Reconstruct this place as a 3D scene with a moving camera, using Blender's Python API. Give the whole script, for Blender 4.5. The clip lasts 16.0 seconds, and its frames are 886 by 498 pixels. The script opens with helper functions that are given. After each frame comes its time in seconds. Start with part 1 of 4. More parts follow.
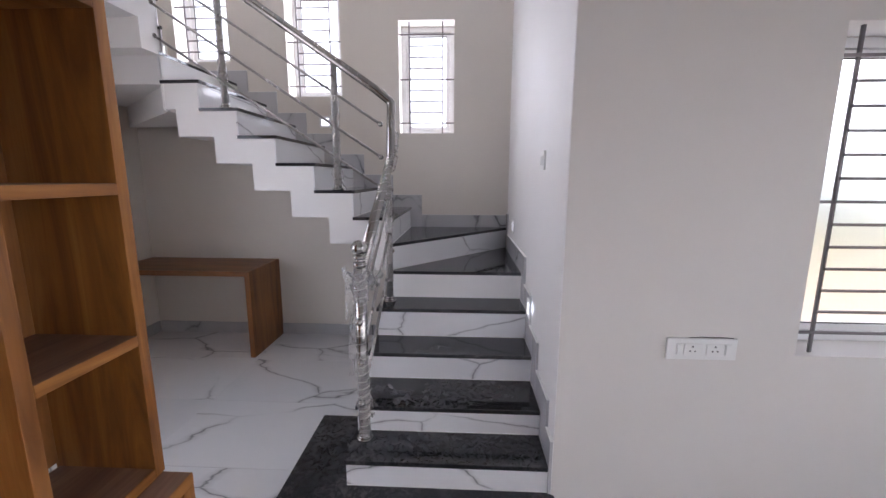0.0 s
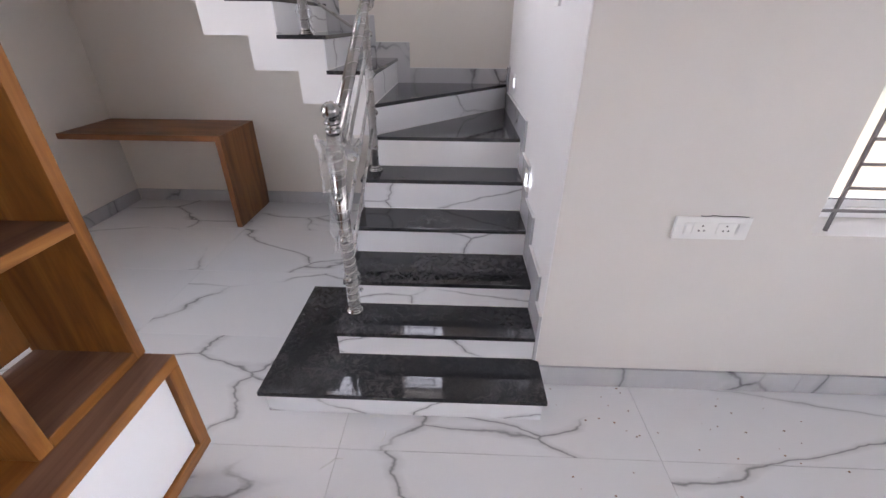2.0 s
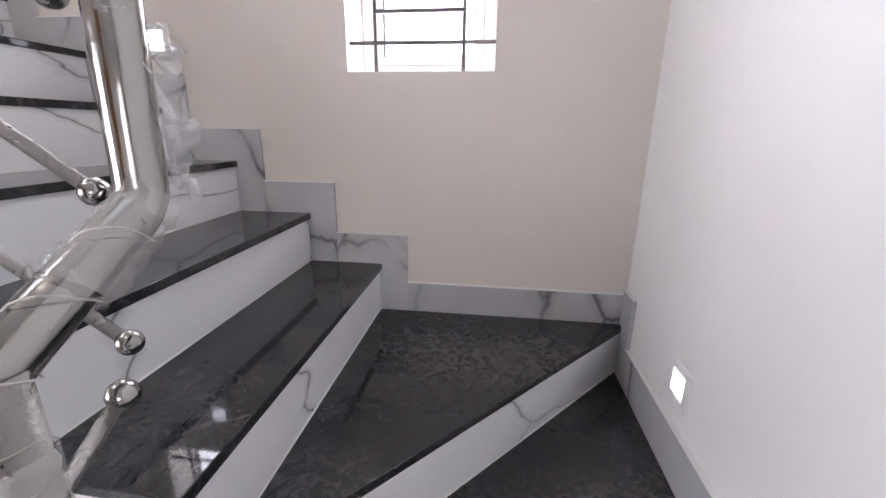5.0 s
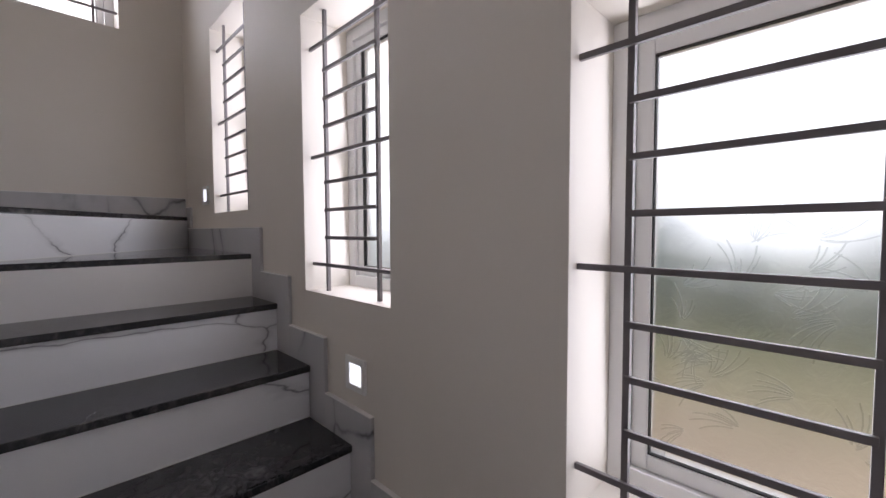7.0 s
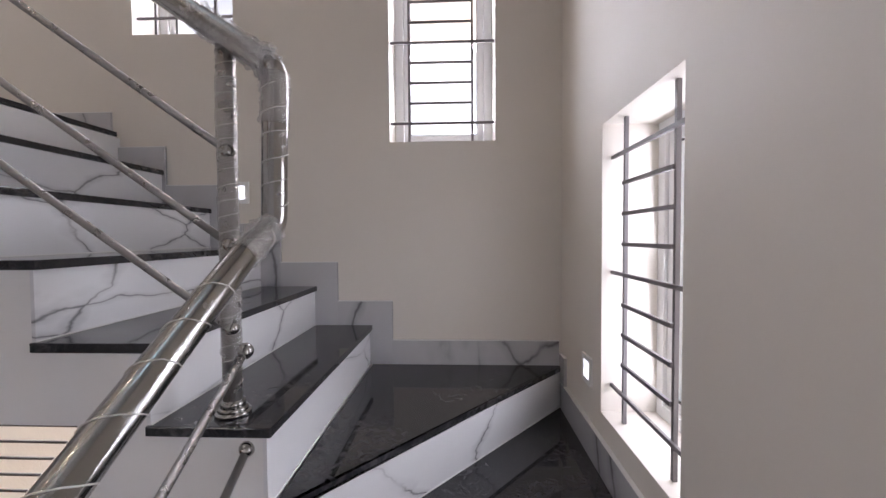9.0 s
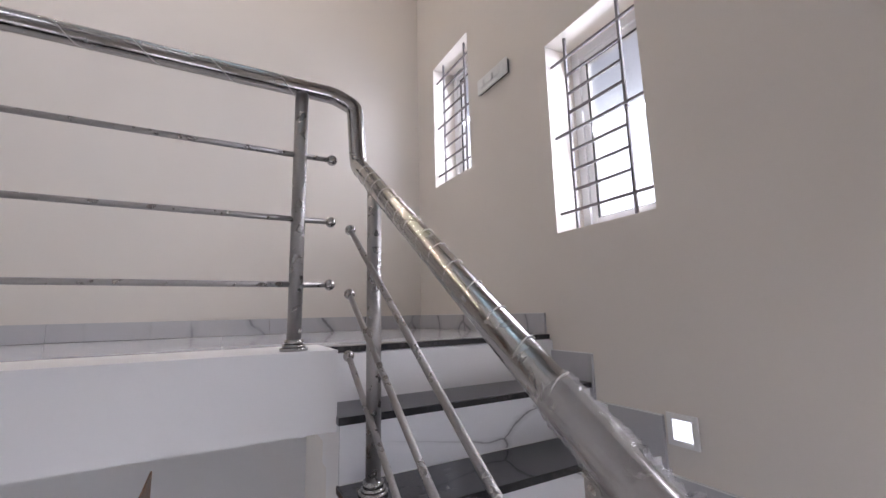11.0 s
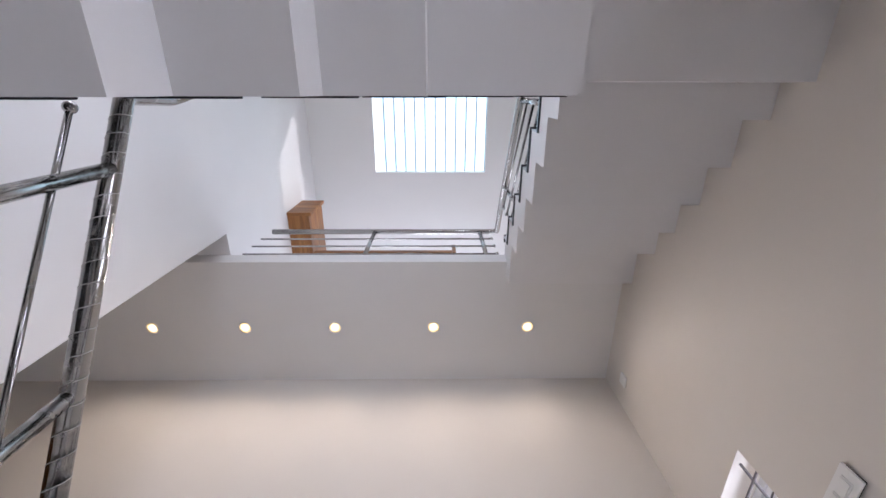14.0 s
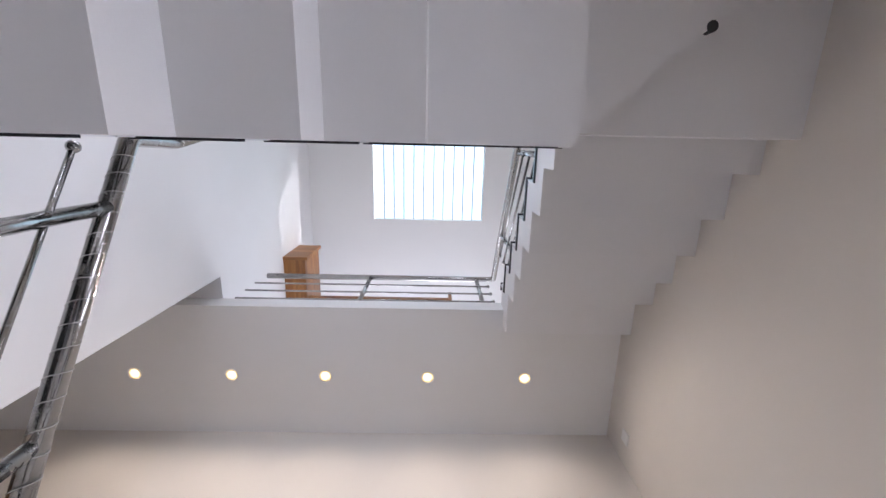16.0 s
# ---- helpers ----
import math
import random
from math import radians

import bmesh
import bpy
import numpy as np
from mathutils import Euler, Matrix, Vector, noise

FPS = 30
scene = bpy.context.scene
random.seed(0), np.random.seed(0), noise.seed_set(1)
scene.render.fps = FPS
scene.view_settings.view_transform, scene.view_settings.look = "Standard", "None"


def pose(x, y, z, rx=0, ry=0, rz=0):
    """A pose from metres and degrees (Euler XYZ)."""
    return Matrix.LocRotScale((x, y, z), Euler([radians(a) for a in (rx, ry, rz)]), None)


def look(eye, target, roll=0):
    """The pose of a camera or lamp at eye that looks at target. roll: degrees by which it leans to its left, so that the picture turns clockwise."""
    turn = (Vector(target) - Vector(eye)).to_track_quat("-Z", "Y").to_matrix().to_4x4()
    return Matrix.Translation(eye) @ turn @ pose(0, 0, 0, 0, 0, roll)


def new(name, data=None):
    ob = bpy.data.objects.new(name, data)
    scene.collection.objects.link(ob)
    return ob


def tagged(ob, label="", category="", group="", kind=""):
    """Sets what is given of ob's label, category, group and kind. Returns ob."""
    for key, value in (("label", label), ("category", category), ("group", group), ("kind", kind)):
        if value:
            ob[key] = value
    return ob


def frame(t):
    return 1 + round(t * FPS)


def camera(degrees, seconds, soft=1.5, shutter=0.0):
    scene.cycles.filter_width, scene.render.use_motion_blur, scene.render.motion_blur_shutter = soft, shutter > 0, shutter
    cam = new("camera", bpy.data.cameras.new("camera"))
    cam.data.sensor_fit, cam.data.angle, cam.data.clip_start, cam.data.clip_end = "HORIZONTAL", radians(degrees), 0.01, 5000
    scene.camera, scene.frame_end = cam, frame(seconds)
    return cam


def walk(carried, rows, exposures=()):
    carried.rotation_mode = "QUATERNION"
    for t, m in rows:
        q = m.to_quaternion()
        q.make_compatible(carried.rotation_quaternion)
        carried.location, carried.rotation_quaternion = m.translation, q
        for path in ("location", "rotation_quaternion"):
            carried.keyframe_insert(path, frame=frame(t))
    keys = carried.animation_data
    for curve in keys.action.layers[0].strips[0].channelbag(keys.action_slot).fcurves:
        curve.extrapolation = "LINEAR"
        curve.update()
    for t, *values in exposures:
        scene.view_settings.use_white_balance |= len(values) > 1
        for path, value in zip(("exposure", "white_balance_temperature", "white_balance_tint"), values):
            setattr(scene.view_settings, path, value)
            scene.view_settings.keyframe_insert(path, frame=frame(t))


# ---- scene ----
cam = camera(95.2, 16.0)
# rows: seconds, x, y, z, yaw, pitch, roll
PATH = [
    (0, -0.379, -1.494, 1.419, 2.71, -9.98, -0.18),
    (0.5, -0.368, -1.540, 1.412, 2.97, -18.08, -0.36),
    (1, -0.364, -1.541, 1.415, 2.95, -24.05, -0.50),
    (1.5, -0.359, -1.498, 1.419, 2.74, -27.80, -0.35),
    (2, -0.362, -1.306, 1.404, 2.09, -29.29, -0.43),
    (2.5, -0.392, -0.977, 1.415, 1.38, -29.69, -0.53),
    (3, -0.354, -0.569, 1.395, 1.67, -29.35, -0.24),
    (3.5, -0.368, -0.154, 1.384, 1.93, -28.50, -0.29),
    (4, -0.399, 0.179, 1.513, 2.85, -27.26, -0.29),
    (4.5, -0.421, 0.427, 1.558, 3.62, -22.00, -0.66),
    (6.8, -0.555, 1.243, 2.184, 40.35, -3.1, 0.08),
    (7, -0.580, 1.307, 2.257, 44.89, -2.72, 0.22),
    (7.5, -0.793, 1.425, 2.350, 56.63, -2.06, 0.20),
    (8, -1.047, 1.490, 2.508, 69.15, -1.75, 0.55),
    (8.2, -1.129, 1.502, 2.586, 73.52, -1.81, 0.58),
    (10.3, -1.945, 1.415, 3.259, 128.43, 3.76, 1.02),
    (10.5, -1.974, 1.401, 3.319, 134.74, 5.48, 1.10),
    (10.7, -1.997, 1.387, 3.381, 142.01, 6.53, 1.19),
    (11, -1.968, 1.314, 3.416, 151.45, 9.05, 1.32),
    (11.5, -1.923, 1.196, 3.443, 167.04, 15.56, 1.29),
    (12, -1.910, 1.140, 3.477, 176.99, 25.46, 1.08),
    (12.5, -1.864, 1.091, 3.545, 180.57, 37.70, 0.67),
    (13, -1.815, 1.092, 3.610, 181.42, 50.30, 0.55),
    (13.5, -1.755, 1.098, 3.640, 180.70, 60.95, 0.55),
    (14, -1.745, 1.056, 3.646, 179.85, 68.85, 0.66),
    (14.5, -1.718, 1.043, 3.648, 178.80, 73.60, 1.15),
    (15, -1.731, 1.034, 3.646, 178.45, 76.40, 1.00),
    (15.5, -1.727, 1.034, 3.646, 178.48, 77.20, 1.03),
    (16, -1.745, 1.044, 3.658, 178.68, 75.60, 0.82),
]
EXPOSURE = [(0.0, -0.1), (1.5, 0.15), (2.5, 0.36), (3.5, 0.47), (4.0, 0.56), (4.7, 0.64), (6.8, -1.08), (7.5, -1.3), (8.2, -0.75), (10.3, -0.72), (11.0, -0.62), (12.5, -0.44), (13.5, -0.64), (14.5, -0.62), (16.0, -0.55)]
walk(cam, [(t, pose(x, y, z, 90 + pitch, roll, yaw)) for t, x, y, z, yaw, pitch, roll in PATH],
     exposures=[(t, e, 6330 if 6 < t < 9 else 6040 if t < 1 else 6180 if t < 9 else 5980 if t < 12 else 5830, 21) for t, e in EXPOSURE])

# ---- measures of the house ----
X_LEFT, Y_BACK, Y_FAR = -3.182, 1.907, -1.232      # stair walls, first-floor corridor wall
RISE, BASE = 0.165, -0.143                         # a step's top is RISE * k + BASE
XI = -0.822                                        # inner edge of the first flight
F1, F2, STOREY = 3.322, 6.622, 3.30
CEIL1, CEIL2, SLAB1 = 6.477, 8.95, 3.12
R1 = [0.0, 0.205, 0.475, 0.709, 0.944]             # risers 2 to 6, along y
R2 = [-0.802, -1.041, -1.280, -1.516, -1.749, -1.983, -2.218]   # risers 8 to 14, along x
R3 = [1.116, 0.882, 0.649, 0.432, 0.227, 0.026]     # risers 16 to 21, along y
YI, XI2 = 0.98, -2.255
WIN_W, WIN_H = 0.44, 0.855


def top(k):
    return {0: 0.0, 1: 0.129, 2: 0.251, 3: 0.376}.get(k, RISE * k + BASE)


# ---- world and light ----
world = bpy.data.worlds.new("sky")
scene.world = world
world.use_nodes = True
wn = world.node_tree
sky = wn.nodes.new("ShaderNodeTexSky")
sky.sky_type, sky.sun_disc = "NISHITA", False
sky.sun_elevation, sky.sun_rotation = radians(27), radians(292)
wn.links.new(sky.outputs[0], wn.nodes["Background"].inputs[0])
sky.dust_density, sky.air_density, sky.ozone_density = 10.0, 1.0, 0.0
wn.nodes["Background"].inputs[1].default_value = 0.15

sun = new("sun", bpy.data.lights.new("sun", "SUN"))
sun.data.energy, sun.data.angle, sun.data.color = 4.5, radians(0.6), (1.0, 0.95, 0.87)
sun.matrix_world = look((0, 0, 20), (10, -3.6, 14.6))


def window_light(name, eye, target, w, h, power, color=(0.93, 0.96, 1.0), spread=180):
    ob = new(name, bpy.data.lights.new(name, "AREA"))
    ob.data.shape, ob.data.size, ob.data.size_y = "RECTANGLE", w, h
    ob.data.energy, ob.data.color = power, color
    ob.data.spread = radians(spread)
    ob.matrix_world = look(eye, target)
    return ob


WIN_BACK = [(-0.894, 1.776), (-1.798, 2.067), (-2.708, 2.340)]     # left edge x, sill z
WIN_ADDED = [(x, z + STOREY) for x, z in WIN_BACK[:2]]               # unseen windows added on the next storey to light the corridor wall
WIN_LEFT = [(1.194, 3.264), (0.094, 3.734), (-0.980, 4.240)]        # low edge y, sill z
# daylight at the panes, falling in from the sky above
SLOPE = 0.06
for (wx, wz), power in zip(WIN_BACK, (5.5, 7.5, 6.5)):
    for part_z in (0.25, 0.75):
        eye = (wx + WIN_W / 2, Y_BACK + 0.153, wz + WIN_H * part_z)
        window_light("window_daylight", eye, (eye[0], eye[1] - 1, eye[2] - SLOPE), WIN_W - 0.03, WIN_H / 2 - 0.03, power / 2)
# light of the added upper windows, aimed across at the corridor wall
for wx, wz in WIN_ADDED:
    eye = (wx + WIN_W / 2, Y_BACK + 0.153, wz + WIN_H / 2)
    window_light("window_daylight", eye, (eye[0], eye[1] - 1, eye[2] - SLOPE), WIN_W - 0.03, WIN_H - 0.03, 14, spread=140)
for (wy, wz), power in zip(WIN_LEFT, (12, 12, 10)):
    for part_z in (0.25, 0.75):
        eye = (X_LEFT - 0.146, wy + WIN_W / 2, wz + WIN_H * part_z)
        window_light("window_daylight", eye, (eye[0] + 1, eye[1], eye[2] - 0.25), WIN_W - 0.03, WIN_H / 2 - 0.03, power / 2, spread=140)
window_light("skylight_daylight", (-1.65, 0.65, CEIL2 + 0.30), (-1.65, 0.66, 0), 1.8, 1.5, 29, (0.78, 0.95, 1.0))
window_light("living_window_daylight", (1.53, 0.15, 1.345), (1.53, -1, 1.345), 1.25, 1.12, 1.8)
# added source from an unseen side window; it brightens the cabinet front
window_light("side_fill_light", (3.39, -2.3, 1.5), (0, -2.6, 1.0), 2.6, 1.9, 21, spread=74)
# fill for the living room, added behind the camera at an unseen window
window_light("front_fill_light", (1.3, -5.18, 1.5), (-1.0, 0, 1.0), 1.9, 1.9, 2.5)
# added light for the right stair wall; its left window is unseen
window_light("left_fill_light", (X_LEFT - 0.02, -0.60, 1.5), (0, 0.2, 1.5), 1.5, 1.3, 13, (0.96, 0.975, 1.0), 120)
# unseen opening upstairs, added to brighten the second-floor walls
window_light("second_floor_fill_light", (-1.4, -2.95, 7.75), (-1.2, 0, 7.75), 1.8, 1.6, 80)
# added lamp at an unseen opening, so the room behind the door is lit
window_light("bedroom_fill_light", (1.7, -3.3, 4.6), (1.5, 0, 4.6), 1.2, 1.2, 14)
DOWNLIGHTS = [(x, -0.714) for x in (0.55, -0.19, -0.91, -1.705, -2.466)]
for dx_, dy_ in DOWNLIGHTS:
    sp = new("downlight_beam", bpy.data.lights.new("downlight_beam", "SPOT"))
    sp.data.energy, sp.data.color, sp.data.spot_size, sp.data.spot_blend = 20, (1.0, 0.83, 0.62), radians(165), 0.8
    sp.data.shadow_soft_size = 0.03
    sp.matrix_world = look((dx_, dy_, CEIL1 - 0.02), (dx_, dy_, 0))

# ---- materials ----


def mat(name, base, rough=0.5, metal=0.0, spec=0.5):
    m = bpy.data.materials.new(name)
    m.use_nodes = True
    b = m.node_tree.nodes["Principled BSDF"]
    b.inputs["Base Color"].default_value = (*base, 1)
    b.inputs["Roughness"].default_value = rough
    b.inputs["Metallic"].default_value = metal
    b.inputs["Specular IOR Level"].default_value = spec
    return m


class Nodes:
    """Short hand for building node materials."""

    def __init__(self, m):
        self.t = m.node_tree
        self.b = self.t.nodes["Principled BSDF"]

    def add(self, kind, **sets):
        n = self.t.nodes.new(kind)
        for k, v in sets.items():
            n.inputs[k.replace("_", " ")].default_value = v
        return n

    def link(self, a, b):
        self.t.links.new(a, b)

    def coords(self, scale=(1, 1, 1), rot=(0, 0, 0), world=True):
        g = self.t.nodes.new("ShaderNodeNewGeometry") if world else self.t.nodes.new("ShaderNodeTexCoord")
        mp = self.t.nodes.new("ShaderNodeMapping")
        mp.inputs["Scale"].default_value = scale
        mp.inputs["Rotation"].default_value = [radians(a) for a in rot]
        self.link(g.outputs["Position"] if world else g.outputs["Object"], mp.inputs["Vector"])
        return mp.outputs["Vector"]

    def noise(self, vec, scale, detail=4.0, rough=0.55, dist=0.0):
        n = self.add("ShaderNodeTexNoise", Scale=scale, Detail=detail, Roughness=rough, Distortion=dist)
        self.link(vec, n.inputs["Vector"])
        return n.outputs["Fac"]

    def ramp(self, fac, stops):
        r = self.t.nodes.new("ShaderNodeValToRGB")
        e = r.color_ramp.elements
        while len(e) < len(stops):
            e.new(0.5)
        for el, (p, c) in zip(e, stops):
            el.position, el.color = p, (*c, 1) if len(c) == 3 else c
        self.link(fac, r.inputs["Fac"])
        return r.outputs["Color"]

    def math(self, op, a, b):
        n = self.t.nodes.new("ShaderNodeMath")
        n.operation = op
        for i, v in enumerate((a, b)):
            if isinstance(v, (int, float)):
                n.inputs[i].default_value = v
            else:
                self.link(v, n.inputs[i])
        return n.outputs[0]

    def mix(self, fac, a, b, kind="MIX"):
        n = self.t.nodes.new("ShaderNodeMix")
        n.data_type, n.blend_type = "RGBA", kind
        for sock, v in ((n.inputs[0], fac), (n.inputs[6], a), (n.inputs[7], b)):
            if isinstance(v, (int, float)):
                sock.default_value = v
            elif isinstance(v, tuple):
                sock.default_value = (*v, 1)
            else:
                self.link(v, sock)
        return n.outputs[2]

    def bump(self, height, strength, distance=0.01):
        n = self.add("ShaderNodeBump", Strength=strength, Distance=distance)
        self.link(height, n.inputs["Height"])
        self.link(n.outputs[0], self.b.inputs["Normal"])

    def base(self, c):
        self.link(c, self.b.inputs["Base Color"])

    def rough(self, fac, lo, hi):
        r = self.add("ShaderNodeMapRange")
        r.inputs["To Min"].default_value, r.inputs["To Max"].default_value = lo, hi
        self.link(fac, r.inputs["Value"])
        self.link(r.outputs[0], self.b.inputs["Roughness"])


def paint(name, a, b, rough=0.55):
    m = mat(name, a, rough)
    n = Nodes(m)
    v = n.coords()
    n.base(n.mix(n.ramp(n.noise(v, 1.3, 3), [(0.35, (0, 0, 0)), (0.7, (1, 1, 1))]), a, b))
    n.rough(n.noise(v, 6, 3), rough - 0.08, rough + 0.12)
    n.bump(n.noise(v, 90, 5, 0.6), 0.06, 0.004)
    return m


WALL = paint("cream_wall_paint", (0.716, 0.674, 0.612), (0.686, 0.645, 0.586))
WHITE = paint("white_paint", (0.80, 0.79, 0.78), (0.77, 0.76, 0.75))
# creamy off-white, darkened so its colour carries shade against the stair wall
LIVING = paint("shaded_off_white_wall_paint", (0.69, 0.660, 0.625), (0.66, 0.632, 0.598))
CEIL = paint("ceiling_paint", (0.78, 0.77, 0.75), (0.76, 0.75, 0.73), 0.7)


def marble(name, scale, base_a, base_b, vein, width, rough, stretch=(1, 1, 1), turn=(0, 0, 0), per_piece=True, gate_at=(0.38, 0.54)):
    """White polished tile with a few wandering grey veins."""
    m = mat(name, base_a, rough)
    n = Nodes(m)
    v = n.coords(stretch, turn)
    if per_piece:
        info = n.t.nodes.new("ShaderNodeObjectInfo")
        mul = n.t.nodes.new("ShaderNodeVectorMath")
        mul.operation = "MULTIPLY_ADD"
        n.link(info.outputs["Random"], mul.inputs[0])
        mul.inputs[1].default_value = (17, 9, 13)
        n.link(v, mul.inputs[2])
        v = mul.outputs[0]
    warp = n.t.nodes.new("ShaderNodeTexNoise")
    warp.inputs["Scale"].default_value, warp.inputs["Detail"].default_value = scale * 1.7, 5
    n.link(v, warp.inputs["Vector"])
    add = n.t.nodes.new("ShaderNodeVectorMath")
    add.operation = "MULTIPLY_ADD"
    n.link(warp.outputs["Color"], add.inputs[0])
    add.inputs[1].default_value = (0.40 / scale,) * 3
    n.link(v, add.inputs[2])
    cells = n.add("ShaderNodeTexVoronoi", Scale=scale)
    cells.feature = "DISTANCE_TO_EDGE"
    n.link(add.outputs[0], cells.inputs["Vector"])
    edge = n.ramp(cells.outputs["Distance"], [(0.0, (1, 1, 1)), (width, (0.25, 0.25, 0.25)), (width * 4, (0, 0, 0))])
    gate = n.ramp(n.noise(v, scale * 1.3, 2), [(gate_at[0], (0, 0, 0)), (gate_at[1], (1, 1, 1))])
    veins = n.math("MULTIPLY", edge, gate)
    cloud = n.mix(n.ramp(n.noise(v, scale * 0.8, 4), [(0.35, (0, 0, 0)), (0.75, (1, 1, 1))]), base_a, base_b)
    n.base(n.mix(veins, cloud, vein))
    n.rough(n.noise(v, 14, 4), rough, rough + 0.07)
    return m


MARBLE_FLOOR = marble("white_veined_floor_tile", 1.5, (0.80, 0.80, 0.81), (0.73, 0.74, 0.76), (0.26, 0.26, 0.27), 0.008, 0.03, (0.50, 1.25, 1), (0, 0, 24))
MARBLE_RISER = marble("white_veined_riser_tile", 2.3, (0.81, 0.81, 0.82), (0.73, 0.74, 0.76), (0.21, 0.21, 0.22), 0.008, 0.07, (0.55, 0.55, 1.5), (22, 18, 0), gate_at=(0.34, 0.50))
MARBLE_SKIRT = marble("grey_veined_skirting_tile", 2.6, (0.52, 0.52, 0.53), (0.46, 0.46, 0.48), (0.13, 0.13, 0.14), 0.020, 0.12, (1, 1, 0.6), (0, 25, 0))


def granite():
    m = mat("black_granite", (0.022, 0.022, 0.025), 0.12)
    n = Nodes(m)
    v = n.coords()
    trodden = n.ramp(n.noise(v, 3.2, 2), [(0.42, (0.12, 0.12, 0.12)), (0.62, (1, 1, 1))])
    dust = n.math("MULTIPLY", trodden, n.ramp(n.noise(v, 24, 6, 0.7, 1.6), [(0.45, (0, 0, 0)), (0.70, (1, 1, 1))]))
    speck = n.ramp(n.noise(v, 260, 2), [(0.55, (0, 0, 0)), (0.75, (1, 1, 1))])
    c = n.mix(n.math("MULTIPLY", speck, 0.5), (0.020, 0.020, 0.023), (0.05, 0.05, 0.055))
    n.base(n.mix(n.math("MULTIPLY", dust, 0.6), c, (0.15, 0.145, 0.145)))
    n.rough(dust, 0.035, 0.24)
    return m


GRANITE = granite()


def wood(name, a, b, c, axis, rough=0.38):
    """Varnished teak; the grain runs along one axis of the house."""
    m = mat(name, a, rough)
    n = Nodes(m)
    sc = [9.0, 9.0, 9.0]
    sc[axis] = 0.9
    v = n.coords(tuple(sc))
    g = n.noise(v, 1.0, 5, 0.6, 1.4)
    fine_sc = [160.0, 160.0, 160.0]
    fine_sc[axis] = 3.0
    f = n.noise(n.coords(tuple(fine_sc)), 1.0, 3)
    col = n.ramp(g, [(0.30, a), (0.52, b), (0.70, c)])
    n.base(n.mix(n.math("MULTIPLY", f, 0.35), col, a))
    n.rough(f, rough - 0.08, rough + 0.14)
    n.bump(f, 0.12, 0.002)
    return m


TEAK = [wood("golden_teak_%s" % "xyz"[i], (0.115, 0.040, 0.009), (0.29, 0.115, 0.023), (0.42, 0.19, 0.048), i) for i in range(3)]
# darker copy of the teak: shade inside the shelves is put into its colour
TEAK_SHADED = wood("shaded_teak_panel", (0.075, 0.026, 0.007), (0.17, 0.066, 0.015), (0.26, 0.11, 0.028), 2)
DUSTY = wood("dusty_teak_shelf", (0.13, 0.062, 0.036), (0.23, 0.125, 0.078), (0.30, 0.175, 0.115), 1, 0.55)
BROWN = [wood("brown_desk_wood_%s" % "xyz"[i], (0.12, 0.043, 0.011), (0.26, 0.100, 0.025), (0.35, 0.145, 0.040), i) for i in range(3)]


def steel():
    m = mat("polished_stainless_steel", (0.37, 0.36, 0.345), 0.12, 1.0)
    n = Nodes(m)
    v = n.coords()
    wrap = n.ramp(n.noise(v, 22, 5, 0.65, 0.8), [(0.42, (0, 0, 0)), (0.66, (1, 1, 1))])
    n.rough(wrap, 0.08, 0.30)
    n.bump(n.noise(v, 60, 3), 0.10, 0.003)
    return m


STEEL = steel()
WRAPPED = mat("steel_under_film", (0.34, 0.325, 0.31), 0.34, 1.0)
wn2 = Nodes(WRAPPED)
wn2.bump(wn2.noise(wn2.coords(), 120, 4, 0.6, 1.0), 0.8, 0.003)
wn2.rough(wn2.noise(wn2.coords(), 35, 4), 0.12, 0.5)
CAULK = mat("white_caulk", (0.74, 0.74, 0.72), 0.6)
FILM = mat("clear_wrapping_film", (0.9, 0.9, 0.9), 0.2)
FILM.node_tree.nodes["Principled BSDF"].inputs["Alpha"].default_value = 0.24
GRILLE = mat("grey_painted_iron", (0.17, 0.155, 0.16), 0.45)
PLASTIC = mat("white_plastic", (0.80, 0.80, 0.78), 0.35)
SLOT = mat("dark_slot", (0.02, 0.02, 0.02), 0.6)
UPVC = paint("white_window_frame", (0.82, 0.82, 0.82), (0.79, 0.79, 0.79), 0.35)
LAMINATE = mat("white_laminate", (0.78, 0.78, 0.79), 0.25)
GROUT = mat("tile_joint", (0.45, 0.45, 0.45), 0.8)


def glowing(name, color, strength):
    m = mat(name, color, 0.4)
    b = m.node_tree.nodes["Principled BSDF"]
    b.inputs["Emission Color"].default_value = (*color, 1)
    b.inputs["Emission Strength"].default_value = strength
    return m


STEP_GLOW = glowing("step_light_glow", (0.92, 0.96, 1.0), 3.0)
LAMP_EDGE = glowing("warm_lamp_edge", (1.0, 0.70, 0.30), 1.5)
LAMP_GLOW = glowing("warm_lamp_glow", (1.0, 0.84, 0.52), 4.5)


def frosted():
    m = mat("etched_glass", (0.93, 0.96, 0.97), 0.18)
    n = Nodes(m)
    n.b.inputs["Transmission Weight"].default_value = 1.0
    n.b.inputs["IOR"].default_value = 1.12
    v = n.coords()
    w = n.noise(v, 7, 3, 0.5, 2.0)
    n.bump(n.noise(v, 26, 4, 0.6, 2.0), 0.22, 0.01)
    n.rough(w, 0.42, 0.66)
    return m


GLASS = frosted()

# ---- building helpers ----


def mesh_of(bm, name, material, smooth=False):
    me = bpy.data.meshes.new(name)
    bmesh.ops.recalc_face_normals(bm, faces=bm.faces)
    bm.to_mesh(me)
    bm.free()
    me.materials.append(material)
    if smooth:
        for p in me.polygons:
            p.use_smooth = True
    return me


